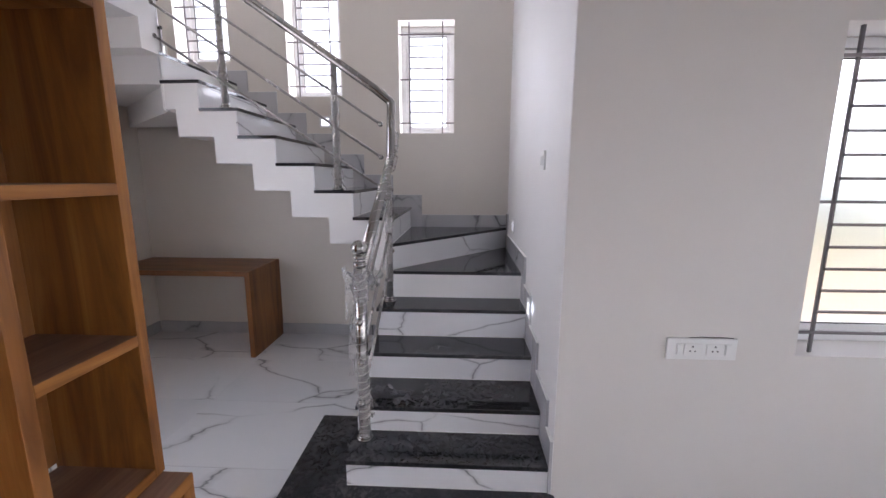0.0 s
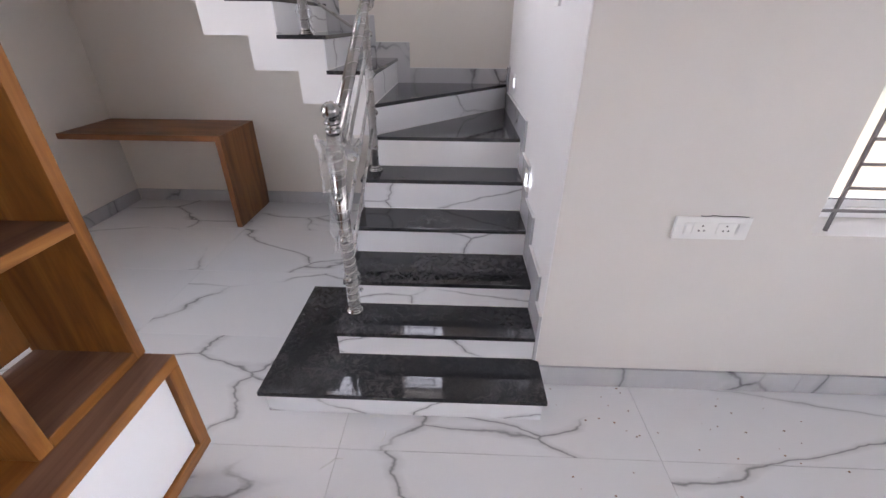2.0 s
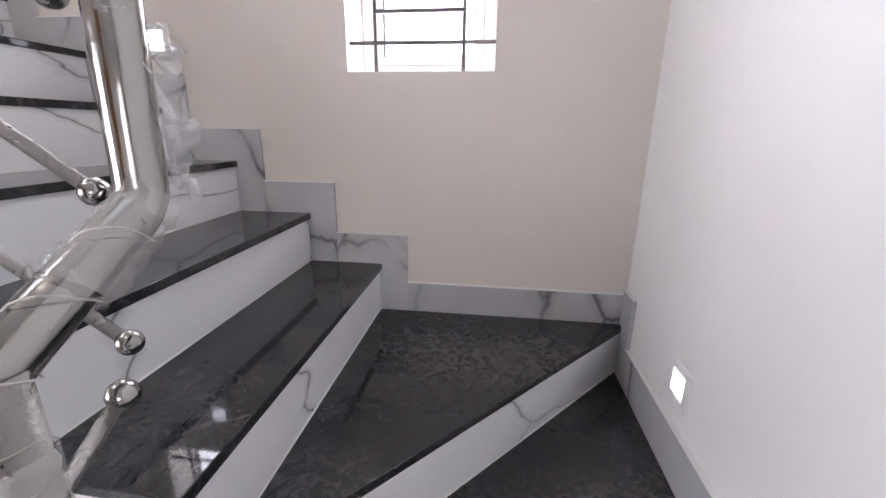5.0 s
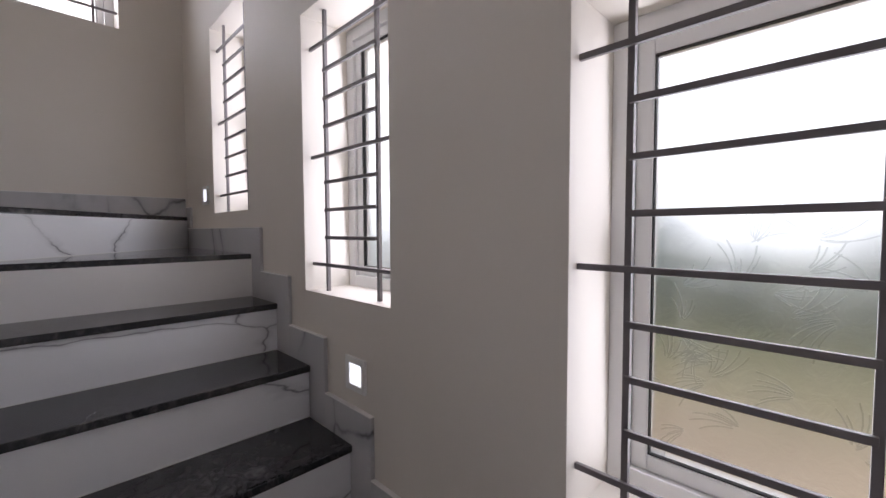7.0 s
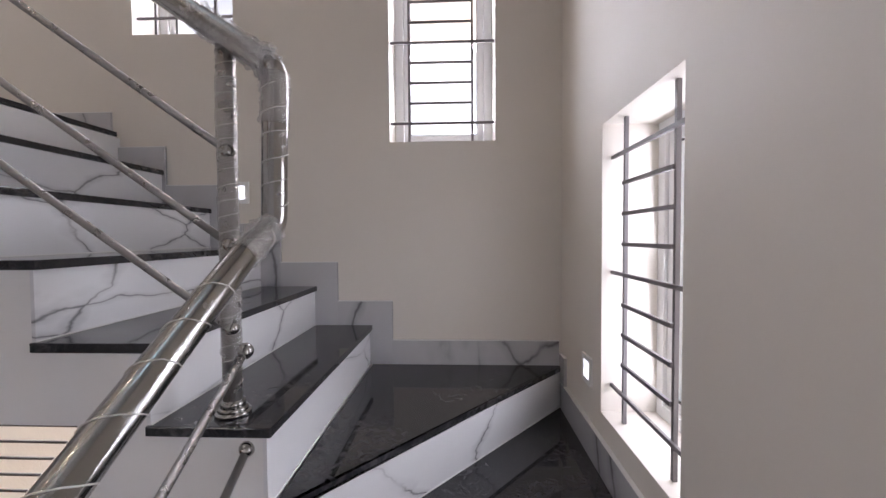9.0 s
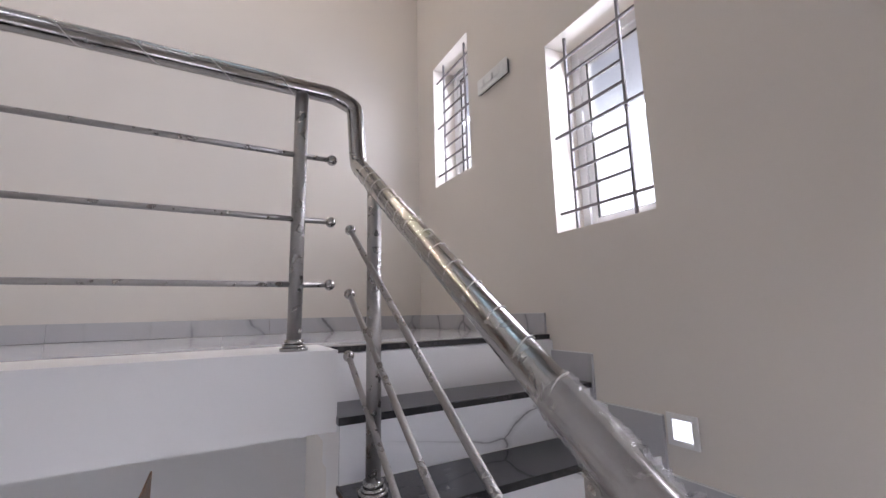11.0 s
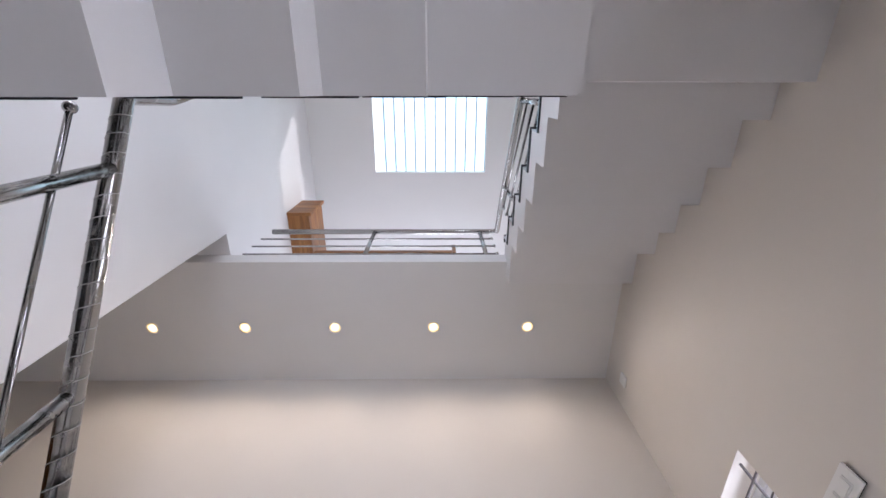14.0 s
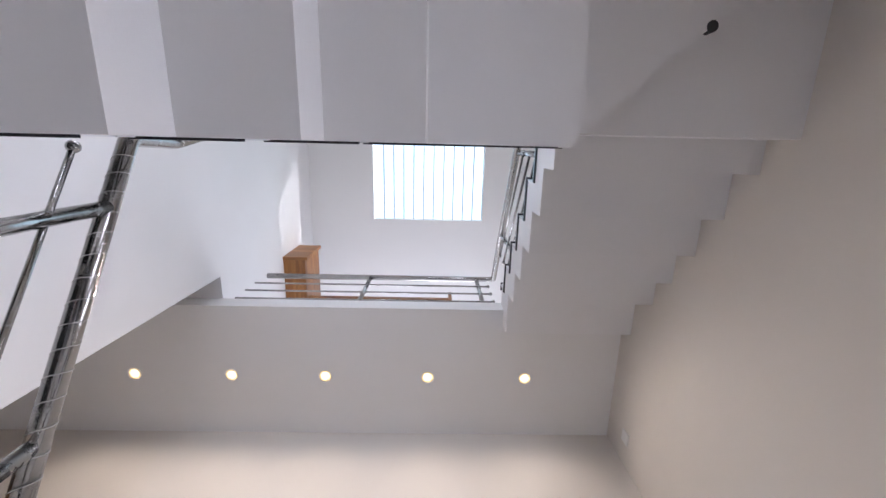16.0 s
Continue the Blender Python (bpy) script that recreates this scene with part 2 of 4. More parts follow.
def part(name, bm, material, parent=None, label="", smooth=False):
    ob = new(name, mesh_of(bm, name, material, smooth))
    if parent is not None:
        ob.parent = parent
    if label:
        ob["label"] = label
    return ob


def thing(name, label, category, at=(0, 0, 0), group="", kind=""):
    ob = new(name)
    ob.location = at
    ob.empty_display_size = 0.1
    bpy.context.view_layer.update()
    return tagged(ob, label, category, group, kind)


def under(ob, parent):
    """Parent a mesh that is given in the house's coordinates."""
    ob.parent = parent
    ob.matrix_parent_inverse = parent.matrix_world.inverted()
    return ob


def box(lo, hi, bevel=0.0, bm=None):
    bm = bm or bmesh.new()
    r = bmesh.ops.create_cube(bm, size=1, matrix=Matrix.LocRotScale(
        [(a + b) / 2 for a, b in zip(lo, hi)], None, [max(abs(b - a), 1e-4) for a, b in zip(lo, hi)]))
    if bevel:
        es = {e for v in r["verts"] for e in v.link_edges}
        bmesh.ops.bevel(bm, geom=list(es), offset=bevel, segments=2, affect="EDGES", profile=0.7)
    return bm


def prism(poly, z0, z1, bevel=0.0):
    """A flat plan polygon drawn up from z0 to z1."""
    bm = bmesh.new()
    lo = [bm.verts.new((x, y, z0)) for x, y in poly]
    hi = [bm.verts.new((x, y, z1)) for x, y in poly]
    bm.faces.new(lo)
    bm.faces.new(hi)
    for i in range(len(poly)):
        j = (i + 1) % len(poly)
        bm.faces.new((lo[i], lo[j], hi[j], hi[i]))
    if bevel:
        bmesh.ops.bevel(bm, geom=list(bm.edges), offset=bevel, segments=2, affect="EDGES", profile=0.7)
    return bm


def extrude_profile(profile, axis, a, b):
    """A profile of (along, z) drawn sideways; axis 'y' runs along y and is drawn in x, and the other way round."""
    bm = bmesh.new()
    ring = []
    for s in (a, b):
        ring.append([bm.verts.new((s, p, z) if axis == "y" else (p, s, z)) for p, z in profile])
    bm.faces.new(ring[0])
    bm.faces.new(ring[1])
    for i in range(len(profile)):
        j = (i + 1) % len(profile)
        bm.faces.new((ring[0][i], ring[0][j], ring[1][j], ring[1][i]))
    return bm


def tube(points, r, sides=14, bm=None, caps=True):
    """A round pipe along points, mitred at the bends."""
    bm = bm or bmesh.new()
    pts = [Vector(p) for p in points]
    rings, ref = [], None
    for i, p in enumerate(pts):
        d0 = (p - pts[i - 1]).normalized() if i else (pts[1] - p).normalized()
        d1 = (pts[i + 1] - p).normalized() if i < len(pts) - 1 else d0
        t = (d0 + d1).normalized()
        if ref is None:
            ref = t.orthogonal().normalized()
        ref = (ref - ref.dot(t) * t).normalized()
        side = t.cross(ref)
        k = 1 / max(0.5, t.dot(d0))
        bend = (d1 - d0)
        ring = []
        for s in range(sides):
            a = 2 * math.pi * s / sides
            o = ref * math.cos(a) * r + side * math.sin(a) * r
            if bend.length > 1e-4:
                n = (bend - bend.dot(t) * t).normalized()
                o += n * o.dot(n) * (k - 1)
            ring.append(bm.verts.new(p + o))
        rings.append(ring)
    for a, b in zip(rings, rings[1:]):
        for s in range(sides):
            bm.faces.new((a[s], a[(s + 1) % sides], b[(s + 1) % sides], b[s]))
    if caps:
        bm.faces.new(rings[0])
        bm.faces.new(rings[-1])
    return bm


def rounded(points, radius=0.05, n=5):
    """Round the corners of a line of points."""
    pts = [Vector(p) for p in points]
    out = [pts[0]]
    for a, b, c in zip(pts, pts[1:], pts[2:]):
        da, dc = (a - b), (c - b)
        ra = min(radius, da.length * 0.45)
        rc = min(radius, dc.length * 0.45)
        p, q = b + da.normalized() * ra, b + dc.normalized() * rc
        for i in range(n + 1):
            u = i / n
            out.append((1 - u) ** 2 * p + 2 * u * (1 - u) * b + u ** 2 * q)
    out.append(pts[-1])
    return out


def ball(c, r, bm=None, u=16, v=10):
    bm = bm or bmesh.new()
    bmesh.ops.create_uvsphere(bm, u_segments=u, v_segments=v, radius=r, matrix=Matrix.Translation(c))
    return bm


def wall(name, axis, at, thick, a, b, z0, z1, openings=(), material=WALL, label=""):
    """A wall with thickness and openings cut through it. axis 'x': it runs along x at y = at; thick says on which side."""
    us = sorted({a, b, *[o[0] for o in openings], *[o[1] for o in openings]})
    zs = sorted({z0, z1, *[o[2] for o in openings], *[o[3] for o in openings]})
    bm = bmesh.new()

    def v(u, d, z):
        return bm.verts.new((u, at + d, z) if axis == "x" else (at + d, u, z))

    def solid(u0, u1, w0, w1):
        return not any(o[0] <= u0 + 1e-6 and u1 <= o[1] + 1e-6 and o[2] <= w0 + 1e-6 and w1 <= o[3] + 1e-6 for o in openings)

    cells = {(i, j): solid(us[i], us[i + 1], zs[j], zs[j + 1]) for i in range(len(us) - 1) for j in range(len(zs) - 1)}
    for (i, j), full in cells.items():
        if not full:
            continue
        u0, u1, w0, w1 = us[i], us[i + 1], zs[j], zs[j + 1]
        for d in (0, thick):
            bm.faces.new((v(u0, d, w0), v(u1, d, w0), v(u1, d, w1), v(u0, d, w1)))
        for di, dj, p, q in ((-1, 0, (u0, w0), (u0, w1)), (1, 0, (u1, w0), (u1, w1)), (0, -1, (u0, w0), (u1, w0)), (0, 1, (u0, w1), (u1, w1))):
            if not cells.get((i + di, j + dj), False):
                bm.faces.new((v(p[0], 0, p[1]), v(q[0], 0, q[1]), v(q[0], thick, q[1]), v(p[0], thick, p[1])))
    bmesh.ops.remove_doubles(bm, verts=bm.verts, dist=1e-5)
    ob = part(name, bm, material)
    return tagged(ob, label or "cream painted plaster wall", "wall", kind="structure")

# ---- the large structure ----
wall("wall_back", "x", Y_BACK, 0.22, X_LEFT - 0.22, 0.22, 0.9, CEIL2,
     [(x, x + WIN_W, z, z + WIN_H) for x, z in WIN_BACK + WIN_ADDED]
     + [(R2[i + 1], R2[i], 0.9, top(8 + i) - 0.16) for i in range(6)] + [(X_LEFT - 0.22, R2[6], 0.9, top(14) - 0.30)],
     label="cream stair wall with three stepped windows")
wall("wall_under_stair", "x", 1.985, 0.12, X_LEFT - 0.22, 0.22, 0, 2.0,
     [(R2[0], 0.22, 0.99, 2.0)] + [(R2[i + 1], R2[i], top(8 + i) - 0.10, 2.0) for i in range(5)], label="cream wall under the stair")
# the last opening holds the unseen left window, added for light
wall("wall_left", "y", X_LEFT, -0.22, -5.2, 1.985, 0, CEIL2,
     [(y, y + WIN_W, z, z + WIN_H) for y, z in WIN_LEFT] + [(-1.40, 0.20, 0.8, 2.2)], label="cream stair wall with three stepped windows")
wall("wall_right", "y", 0.0, 0.2, 0.002, 1.985, 0, SLAB1, material=WHITE, label="white wall beside the first flight")
wall("wall_right_upper", "y", -0.11, 0.31, 0.035, Y_BACK, SLAB1, CEIL2, material=WHITE, label="tall white wall beside the upper stair")
wall("wall_living", "x", 0.0, 0.2, 0.003, 3.4, 0, SLAB1, [(0.88, 2.18, 0.762, 1.93)], material=LIVING, label="white living room wall with a barred window")
# opening cut only for the added side window, out of view
wall("wall_living_end", "y", 3.4, 0.2, -5.2, 0.2, 0, SLAB1, [(-3.6, -1.0, 0.55, 2.45)], material=WHITE)
# this opening exists for the added front window
wall("wall_front", "x", -5.2, -0.2, X_LEFT - 0.22, 3.6, 0, SLAB1, [(0.35, 2.25, 0.55, 2.45)], material=WHITE)
wall("wall_corridor", "x", Y_FAR, -0.2, X_LEFT, 3.4, F1, CEIL1, [(0.66, 1.52, F1, 5.19)], material=WALL, label="cream corridor wall on the first floor")
wall("wall_corridor_inner", "x", 0.0, 0.2, 0.2, 3.4, F1, CEIL2, material=WHITE)
wall("wall_corridor_end", "y", 3.4, 0.2, -3.2, 0.2, F1 - 0.2, CEIL2, material=WHITE)
# far opening out of view, added for the second-floor light
wall("wall_second_floor", "x", -2.9, -0.2, X_LEFT, 3.4, F2, CEIL2, [(-2.3, -0.5, 6.95, 8.55)], material=WHITE)
wall("wall_second_right", "y", -0.11, 0.31, -2.9, 0.035, F2, CEIL2, material=WHITE, label="white wall of the second floor landing")
# unseen opening made for the added lamp in this room
wall("wall_room_behind", "x", -3.2, -0.2, X_LEFT, 3.4, F1, CEIL1, [(1.1, 2.3, 4.0, 5.2)], material=WHITE)


def slab(name, lo, hi, material, label, category="floor"):
    bm = box(lo, hi)
    return tagged(part(name, bm, material), label, category, kind="structure")


slab("floor_ground", (X_LEFT - 0.2, -5.4, -0.15), (3.6, 2.1, -0.004), GROUT, "joints under the floor tiles")
slab("floor_slab_first", (X_LEFT, -3.2, SLAB1), (3.4, -0.056, F1 - 0.012), CEIL, "white concrete slab of the first floor", "ceiling")
slab("floor_slab_first_edge", (XI2 + 0.004, -0.056, SLAB1), (-0.002, 0.20, F1 + 0.004), WHITE, "white plastered slab edge at the stair well", "floor")
slab("ceiling_living", (X_LEFT, -5.2, SLAB1 - 0.0), (3.4, -3.2, SLAB1 + 0.15), CEIL, "white living room ceiling", "ceiling")
slab("floor_slab_second", (X_LEFT, -2.9, CEIL1), (3.4, -0.144, F2), CEIL, "white slab above the first floor corridor", "ceiling")
for x0, x1, y0, y1 in ((X_LEFT - 0.2, -2.36, -3.1, 2.1), (-0.93, 3.6, -3.1, 2.1), (-2.36, -0.93, -3.1, 0.08), (-2.36, -0.93, 1.2, 2.1)):
    slab("ceiling_roof", (x0, y0, CEIL2), (x1, y1, CEIL2 + 0.12), CEIL, "white roof ceiling round the skylight", "ceiling")

# ---- the stairs ----
TREAD_T, NOSE = 0.020, 0.018
XS = -0.864                                        # side edge of the straight treads of the first flight


def make_stair(first, dz, name, label):
    """A folded-plate stair in three flights with winders; first is its lowest step."""
    stair = thing(name, label, "staircase", (-1.6, 1.0, 0))

    def yi(x):
        """Inner edge of the second flight; it draws in a little on the way up."""
        return YI + 0.0402 * (R2[0] - x) if dz == 0 else YI + 0.065


    def add(n, bm, m, lab="", parent=stair):
        return under(part(n, bm, m, label=lab), parent)

    def flight(axis, noses, ks, side, sign, zmin=-9.0):
        """White folded body of one straight flight."""
        risers = [r + sign * NOSE for r in noses]
        g = abs(risers[2] - risers[1])
        up, lowp = [], []
        for i, k in enumerate(ks):
            z0, z1 = top(k - 1) + dz, top(k) + dz
            up += [(risers[i], z0 - TREAD_T), (risers[i], z1 - TREAD_T)]
        up.append((risers[len(ks)], top(ks[-1]) + dz - TREAD_T))
        for i, k in enumerate(ks):
            z1 = top(k) + dz - TREAD_T - 0.15
            z0 = top(k - 1) + dz - TREAD_T - 0.15
            off = sign * g * (0.77 if dz and axis == "x" else 0.64)
            lowp += [(risers[i] + off if i else risers[0], z0), (risers[i] + off, z0), (risers[i] + off, z1)]
        end = lowp[-1]
        lowp.append((risers[len(ks)], end[1]))
        lowp = [(p, max(z, zmin)) for p, z in lowp]
        prof, seen = [], None
        for q in up + lowp[::-1]:
            if seen is None or (abs(q[0] - seen[0]) + abs(q[1] - seen[1])) > 1e-4:
                prof.append(q)
                seen = q
        return extrude_profile(prof, axis, *side)

    body_label = "white painted folded concrete underside"
    k1 = [k for k in (2, 3, 4, 5)]
    zmin = 0.002 if dz == 0 else F1 - 0.01
    add("stair_flight", flight("y", R1, k1, (XS + 0.01, -0.001), 1, zmin), WHITE, body_label)
    middle = flight("x", R2, range(8, 14), (YI, 1.984 if dz == 0 else Y_BACK - 0.001), -1)
    for v in middle.verts:
        if v.co.y < 1.4:
            v.co.y = yi(v.co.x) + 0.003
    add("stair_flight", middle, WHITE, body_label)
    add("stair_flight", flight("y", R3, range(16, 21), (X_LEFT + 0.001, XI2 - 0.004), -1), WHITE, body_label)
    c1, c2 = (XI, YI), (-2.252, 1.10)
    wind = {6: [(XI, R1[4]), (0, R1[4]), (0, Y_BACK), c1],
            7: [c1, (0, Y_BACK), (R2[0] - NOSE, Y_BACK), (R2[0] - NOSE, YI)],
            14: [(R2[6], yi(R2[6])), (R2[6], Y_BACK), (X_LEFT, Y_BACK), c2],
            15: [c2, (X_LEFT, Y_BACK), (X_LEFT, R3[0] - NOSE), (XI2, R3[0] - NOSE)]}
    for k, poly in wind.items():
        add("winder_block", prism(poly, top(k) + dz - 0.34, top(k) + dz - TREAD_T), WHITE, body_label)

    add("landing_block", box((X_LEFT + 0.001, -0.262, F1 + dz - 0.285), (XI2 - 0.012, R3[5], F1 + dz - TREAD_T - 0.004)), WHITE, body_label)

    def tread(k, poly):
        add("tread", prism(poly, top(k) + dz - TREAD_T, top(k) + dz, 0.003), GRANITE, "polished black granite tread")

    for i, k in enumerate(k1):
        tread(k, [(XS, R1[i]), (-0.014, R1[i]), (-0.014, R1[i + 1] + NOSE), (XS, R1[i + 1] + NOSE)])
    tread(6, [(XI - 0.01, R1[4]), (-0.014, R1[4]), (-0.014, Y_BACK - 0.03), (XI + 0.03, YI + 0.03)])
    tread(7, [(XI - 0.01, YI - 0.012), (-0.012, Y_BACK - 0.035), (-0.012, Y_BACK - 0.014), (R2[0] - NOSE, Y_BACK - 0.014), (R2[0] - NOSE, YI - 0.006)])
    for i, k in enumerate(range(8, 14)):
        tread(k, [(R2[i], yi(R2[i]) - 0.004), (R2[i], Y_BACK - 0.014), (R2[i + 1] - NOSE, Y_BACK - 0.014), (R2[i + 1] - NOSE, yi(R2[i + 1]) - 0.004)])
    tread(14, [(R2[6], yi(R2[6]) - 0.006), (R2[6], Y_BACK - 0.014), (X_LEFT + 0.03, Y_BACK - 0.014), (-2.276, 1.122)])
    tread(15, [(-2.236, 1.088), (X_LEFT + 0.034, Y_BACK - 0.012), (X_LEFT + 0.014, Y_BACK - 0.012), (X_LEFT + 0.014, R3[0]), (-2.24, R3[0])])
    for i, k in enumerate(range(16, 21)):
        tread(k, [(X_LEFT + 0.014, R3[i]), (XI2 + 0.006, R3[i]), (XI2 + 0.006, R3[i + 1] - NOSE), (X_LEFT + 0.014, R3[i + 1] - NOSE)])
    tread(21, [(X_LEFT + 0.014, R3[5]), (XI2 - 0.002, R3[5]), (XI2 - 0.002, R3[5] - 0.06), (X_LEFT + 0.014, R3[5] - 0.06)])

    def riser(k, a, b):
        """A tile between the plan points a and b, under the tread's nose."""
        a, b = Vector(a), Vector(b)
        n = Vector((b.y - a.y, a.x - b.x)).normalized() * 0.008
        poly = [a, b, b + n, a + n]
        add("riser_tile", prism([tuple(p) for p in poly], top(k - 1) + dz, top(k) + dz - TREAD_T), MARBLE_RISER)
        if dz == 0:
            line = [a + n, b + n, b + n * 1.3, a + n * 1.3]
            add("caulk_line", prism([tuple(p) for p in line], top(k - 1) + 0.0002, top(k - 1) + 0.0030), CAULK)

    for i, k in enumerate(k1 + [6]):
        riser(k, (XS + 0.008 if i < 4 else XI, R1[i] + NOSE), (-0.014, R1[i] + NOSE))
    riser(7, (XI, YI + 0.01), (-0.014, Y_BACK - 0.02))
    for i, k in enumerate(range(8, 15)):
        riser(k, (R2[i] - NOSE, yi(R2[i])), (R2[i] - NOSE, Y_BACK - 0.014))
    riser(15, (-2.244, 1.100), (X_LEFT + 0.03, Y_BACK - 0.02))
    for i, k in enumerate(range(16, 22)):
        riser(k, (XI2, R3[i] - NOSE), (X_LEFT + 0.014, R3[i] - NOSE))
    # stepped skirting on the walls
    ADV, UP = 0.105, 0.117
    xw = -0.001 if dz == 0 else -0.111

    def skirt(lo, hi):
        add("skirting_tile", box(lo, hi, 0.0015), MARBLE_SKIRT)
        add("caulk_line", box((lo[0], lo[1], hi[2]), (hi[0], hi[1], hi[2] + 0.0028)), CAULK)

    for i, k in enumerate(k1 + [6]):
        y1 = R1[i + 1] - ADV if i < 4 else Y_BACK - 0.001
        skirt((xw - 0.012, R1[i] - (ADV if i else 0.0), top(k - 1) + dz), (xw, y1, top(k) + dz + UP))
    skirt((xw - 0.012, Y_BACK - 0.10, top(6) + dz + UP), (xw, Y_BACK - 0.013, top(7) + dz + UP))
    ADV, UP = 0.085, 0.100
    yw = Y_BACK - 0.001
    edges = [0.0] + [r + ADV for r in R2]
    for i, k in enumerate(range(7, 15)):
        x1 = edges[i] if i else -0.013
        x0 = edges[i + 1] if i < 7 else X_LEFT + 0.001
        skirt((x0, yw - 0.012, top(k - 1) + dz), (x1, yw, top(k) + dz + UP))
    skirt((X_LEFT + 0.013, yw - 0.012, top(14) + dz + UP), (X_LEFT + 0.09, yw, top(15) + dz + UP - 0.05))
    xl = X_LEFT + 0.001
    edges = [Y_BACK - 0.013] + ([1.201, 0.969, 0.726, 0.488, 0.232, -0.004] if dz == 0 else [r + ADV for r in R3])
    for i, k in enumerate(range(15, 22)):
        y0 = edges[i + 1] if i < 6 else Y_FAR + 0.013
        skirt((xl, y0, (top(k - 1) if k < 21 else F1) + dz), (xl + 0.012, edges[i], top(k) + dz + (UP if k < 21 else 0.085)))
    return stair


stair_low = make_stair(2, 0.0, "staircase", "white folded staircase with black granite treads and veined risers")
stair_high = make_stair(2, STOREY, "staircase", "upper white folded staircase seen from below")

plat = tagged(new("stair_platform"), "low platform with black granite top at the stair foot", "platform")
bpy.context.view_layer.update()
ptop = [(-1.125, -0.224), (0.012, -0.224), (0.012, -0.004), (-0.003, -0.004), (-0.003, 0.022), (-0.852, 0.022), (-0.852, 0.512), (-1.125, 0.512)]
under(part("granite_top", prism(ptop, top(1) - TREAD_T, top(1), 0.003), GRANITE), plat)
pbase = [(-1.108, -0.200), (0.002, -0.200), (0.002, -0.004), (-0.85, -0.004), (-0.85, 0.495), (-1.108, 0.495)]
under(part("marble_base", prism(pbase, 0.0, top(1) - TREAD_T), MARBLE_RISER), plat)

# ---- railings ----


def railing(dz, low):
    ob = thing("stair_railing", "polished steel stair railing with three bars, partly in wrapping film" if low
               else "polished steel railing of the upper stair", "railing", (-1.5, 0.9, dz))

    def add(n, bm, lab="", parent=ob, m=STEEL):
        return under(part(n, bm, m, None, lab, True), parent)

    def post(x, y, z0, z1, r=0.019):
        bm = tube([(x, y, z0), (x, y, z1)], r)
        p = add("post", bm, "", ob, WRAPPED if low and r < 0.02 else STEEL)
        f = bmesh.new()
        for rr, a, b in ((0.036, 0.0, 0.008), (0.030, 0.008, 0.016), (0.025, 0.016, 0.030)):
            tube([(x, y, z0 + a), (x, y, z0 + b)], rr, 18, f)
        add("base_collar", f, "round steel collar at the foot", p)
        return p

    def bars(a, b, heights, over=0.06):
        a, b = Vector(a), Vector(b)
        for h in heights:
            p, q = a + Vector((0, 0, h)), b + Vector((0, 0, h))
            bar = add("bar", tube([p, q], 0.008, 10), "", ob, WRAPPED if low else STEEL)
            for c in (p, q):
                add("end_knob", ball(c, 0.016), "small round end knob", bar)

    xr, yr, yr_end, xr3, yl = -0.808, 1.03 if low else 1.075, 1.064 if low else 1.09, -2.315, 0.14
    line = []
    if low:
        line += [(xr - 0.006, 0.185, 1.018), (xr - 0.014, 1.030, 1.532)]
    else:
        line += [(xr - 0.047, 0.145, 4.30 - dz), (-0.848, 1.045, 4.895 - dz)]
    line += [(-0.812, 1.034, 1.865), (-0.90, yr, 1.935), (-2.22, 1.088, 2.838), (-2.308, 1.105, 2.895), (-2.308, 1.112, 3.212),
             (xr3, 0.155, 3.868), (xr3 + 0.01, 0.145, 4.06), (-2.24, yl, 4.088), (-0.945, yl, 4.088)]
    if not low:
        line = line[:-4] + [(xr3, 0.17, 3.866), (xr3, -0.20, 4.07), (-2.24, -0.21, 4.088), (-0.14, -0.21, 4.088)]
    else:
        line += [(-0.862, yl, 4.095), (-0.855, 0.145, 4.30)]
    line = [(x, y, z + dz) for x, y, z in line]
    add("handrail", tube(rounded(line, 0.022), 0.0255, 18), "wide round steel handrail")
    if low:
        newel = post(-0.808, 0.155, top(2), 1.06, 0.0245)
        bm = ball((-0.808, 0.155, 1.128), 0.034, None, 24, 16)
        add("ball_finial", bm, "mirror-polished steel ball", newel)
        c = bmesh.new()
        for rr, a, b in ((0.027, 1.05, 1.068), (0.020, 1.068, 1.084), (0.028, 1.084, 1.096)):
            tube([(-0.808, 0.155, a), (-0.808, 0.155, b)], rr, 18, c)
        add("finial_collar", c, "turned steel collar", newel)
        post(-0.808, 0.855, top(5), 1.43)
        bars((xr, 0.12, 0.0), (xr, 0.945, 0.534), (0.816, 0.631, 0.441))
    else:
        bars((xr - 0.047, 0.13, 0.0), (xr - 0.047, 1.02, 0.596), (4.096, 3.90, 3.72))
        post(xr - 0.047, 0.37, 3.676, 4.43)
        post(xr - 0.047, 0.86, 3.982, 4.76)
    for x, k in ((-1.158, 9), (-1.856, 12)):
        post(x, yr + (1.088 - yr) * (x + 0.9) / -1.32, top(k) + dz, 1.93 - (x + 0.90) * 0.684 + dz)
    bars((-0.88, yr, 0.0 + dz), (-2.26, yr_end, 0.908 + dz), (1.738, 1.543, 1.356))
    for y, k in ((1.005, 16), (0.305, 19)):
        post(xr3, y, top(k) + dz, 3.30 + (1.005 - y) * 0.667 + dz)
    bars((xr3 + 0.008, 1.01, dz), (xr3 + 0.018, 0.14, 0.622 + dz), (3.047, 2.856, 2.68))
    y2 = yl if low else -0.21
    for x in (-2.147, -1.13, -0.0 if not low else -1.64)[: 2 if low else 3]:
        post(x, y2, F1 + dz + (0.004 if low else 0.0), 4.085 + dz)
    bars((-2.238, y2, dz), (-0.935 if low else -0.03, y2, dz), (3.878, 3.688, 3.504))
    return ob


rail_low = railing(0.0, True)
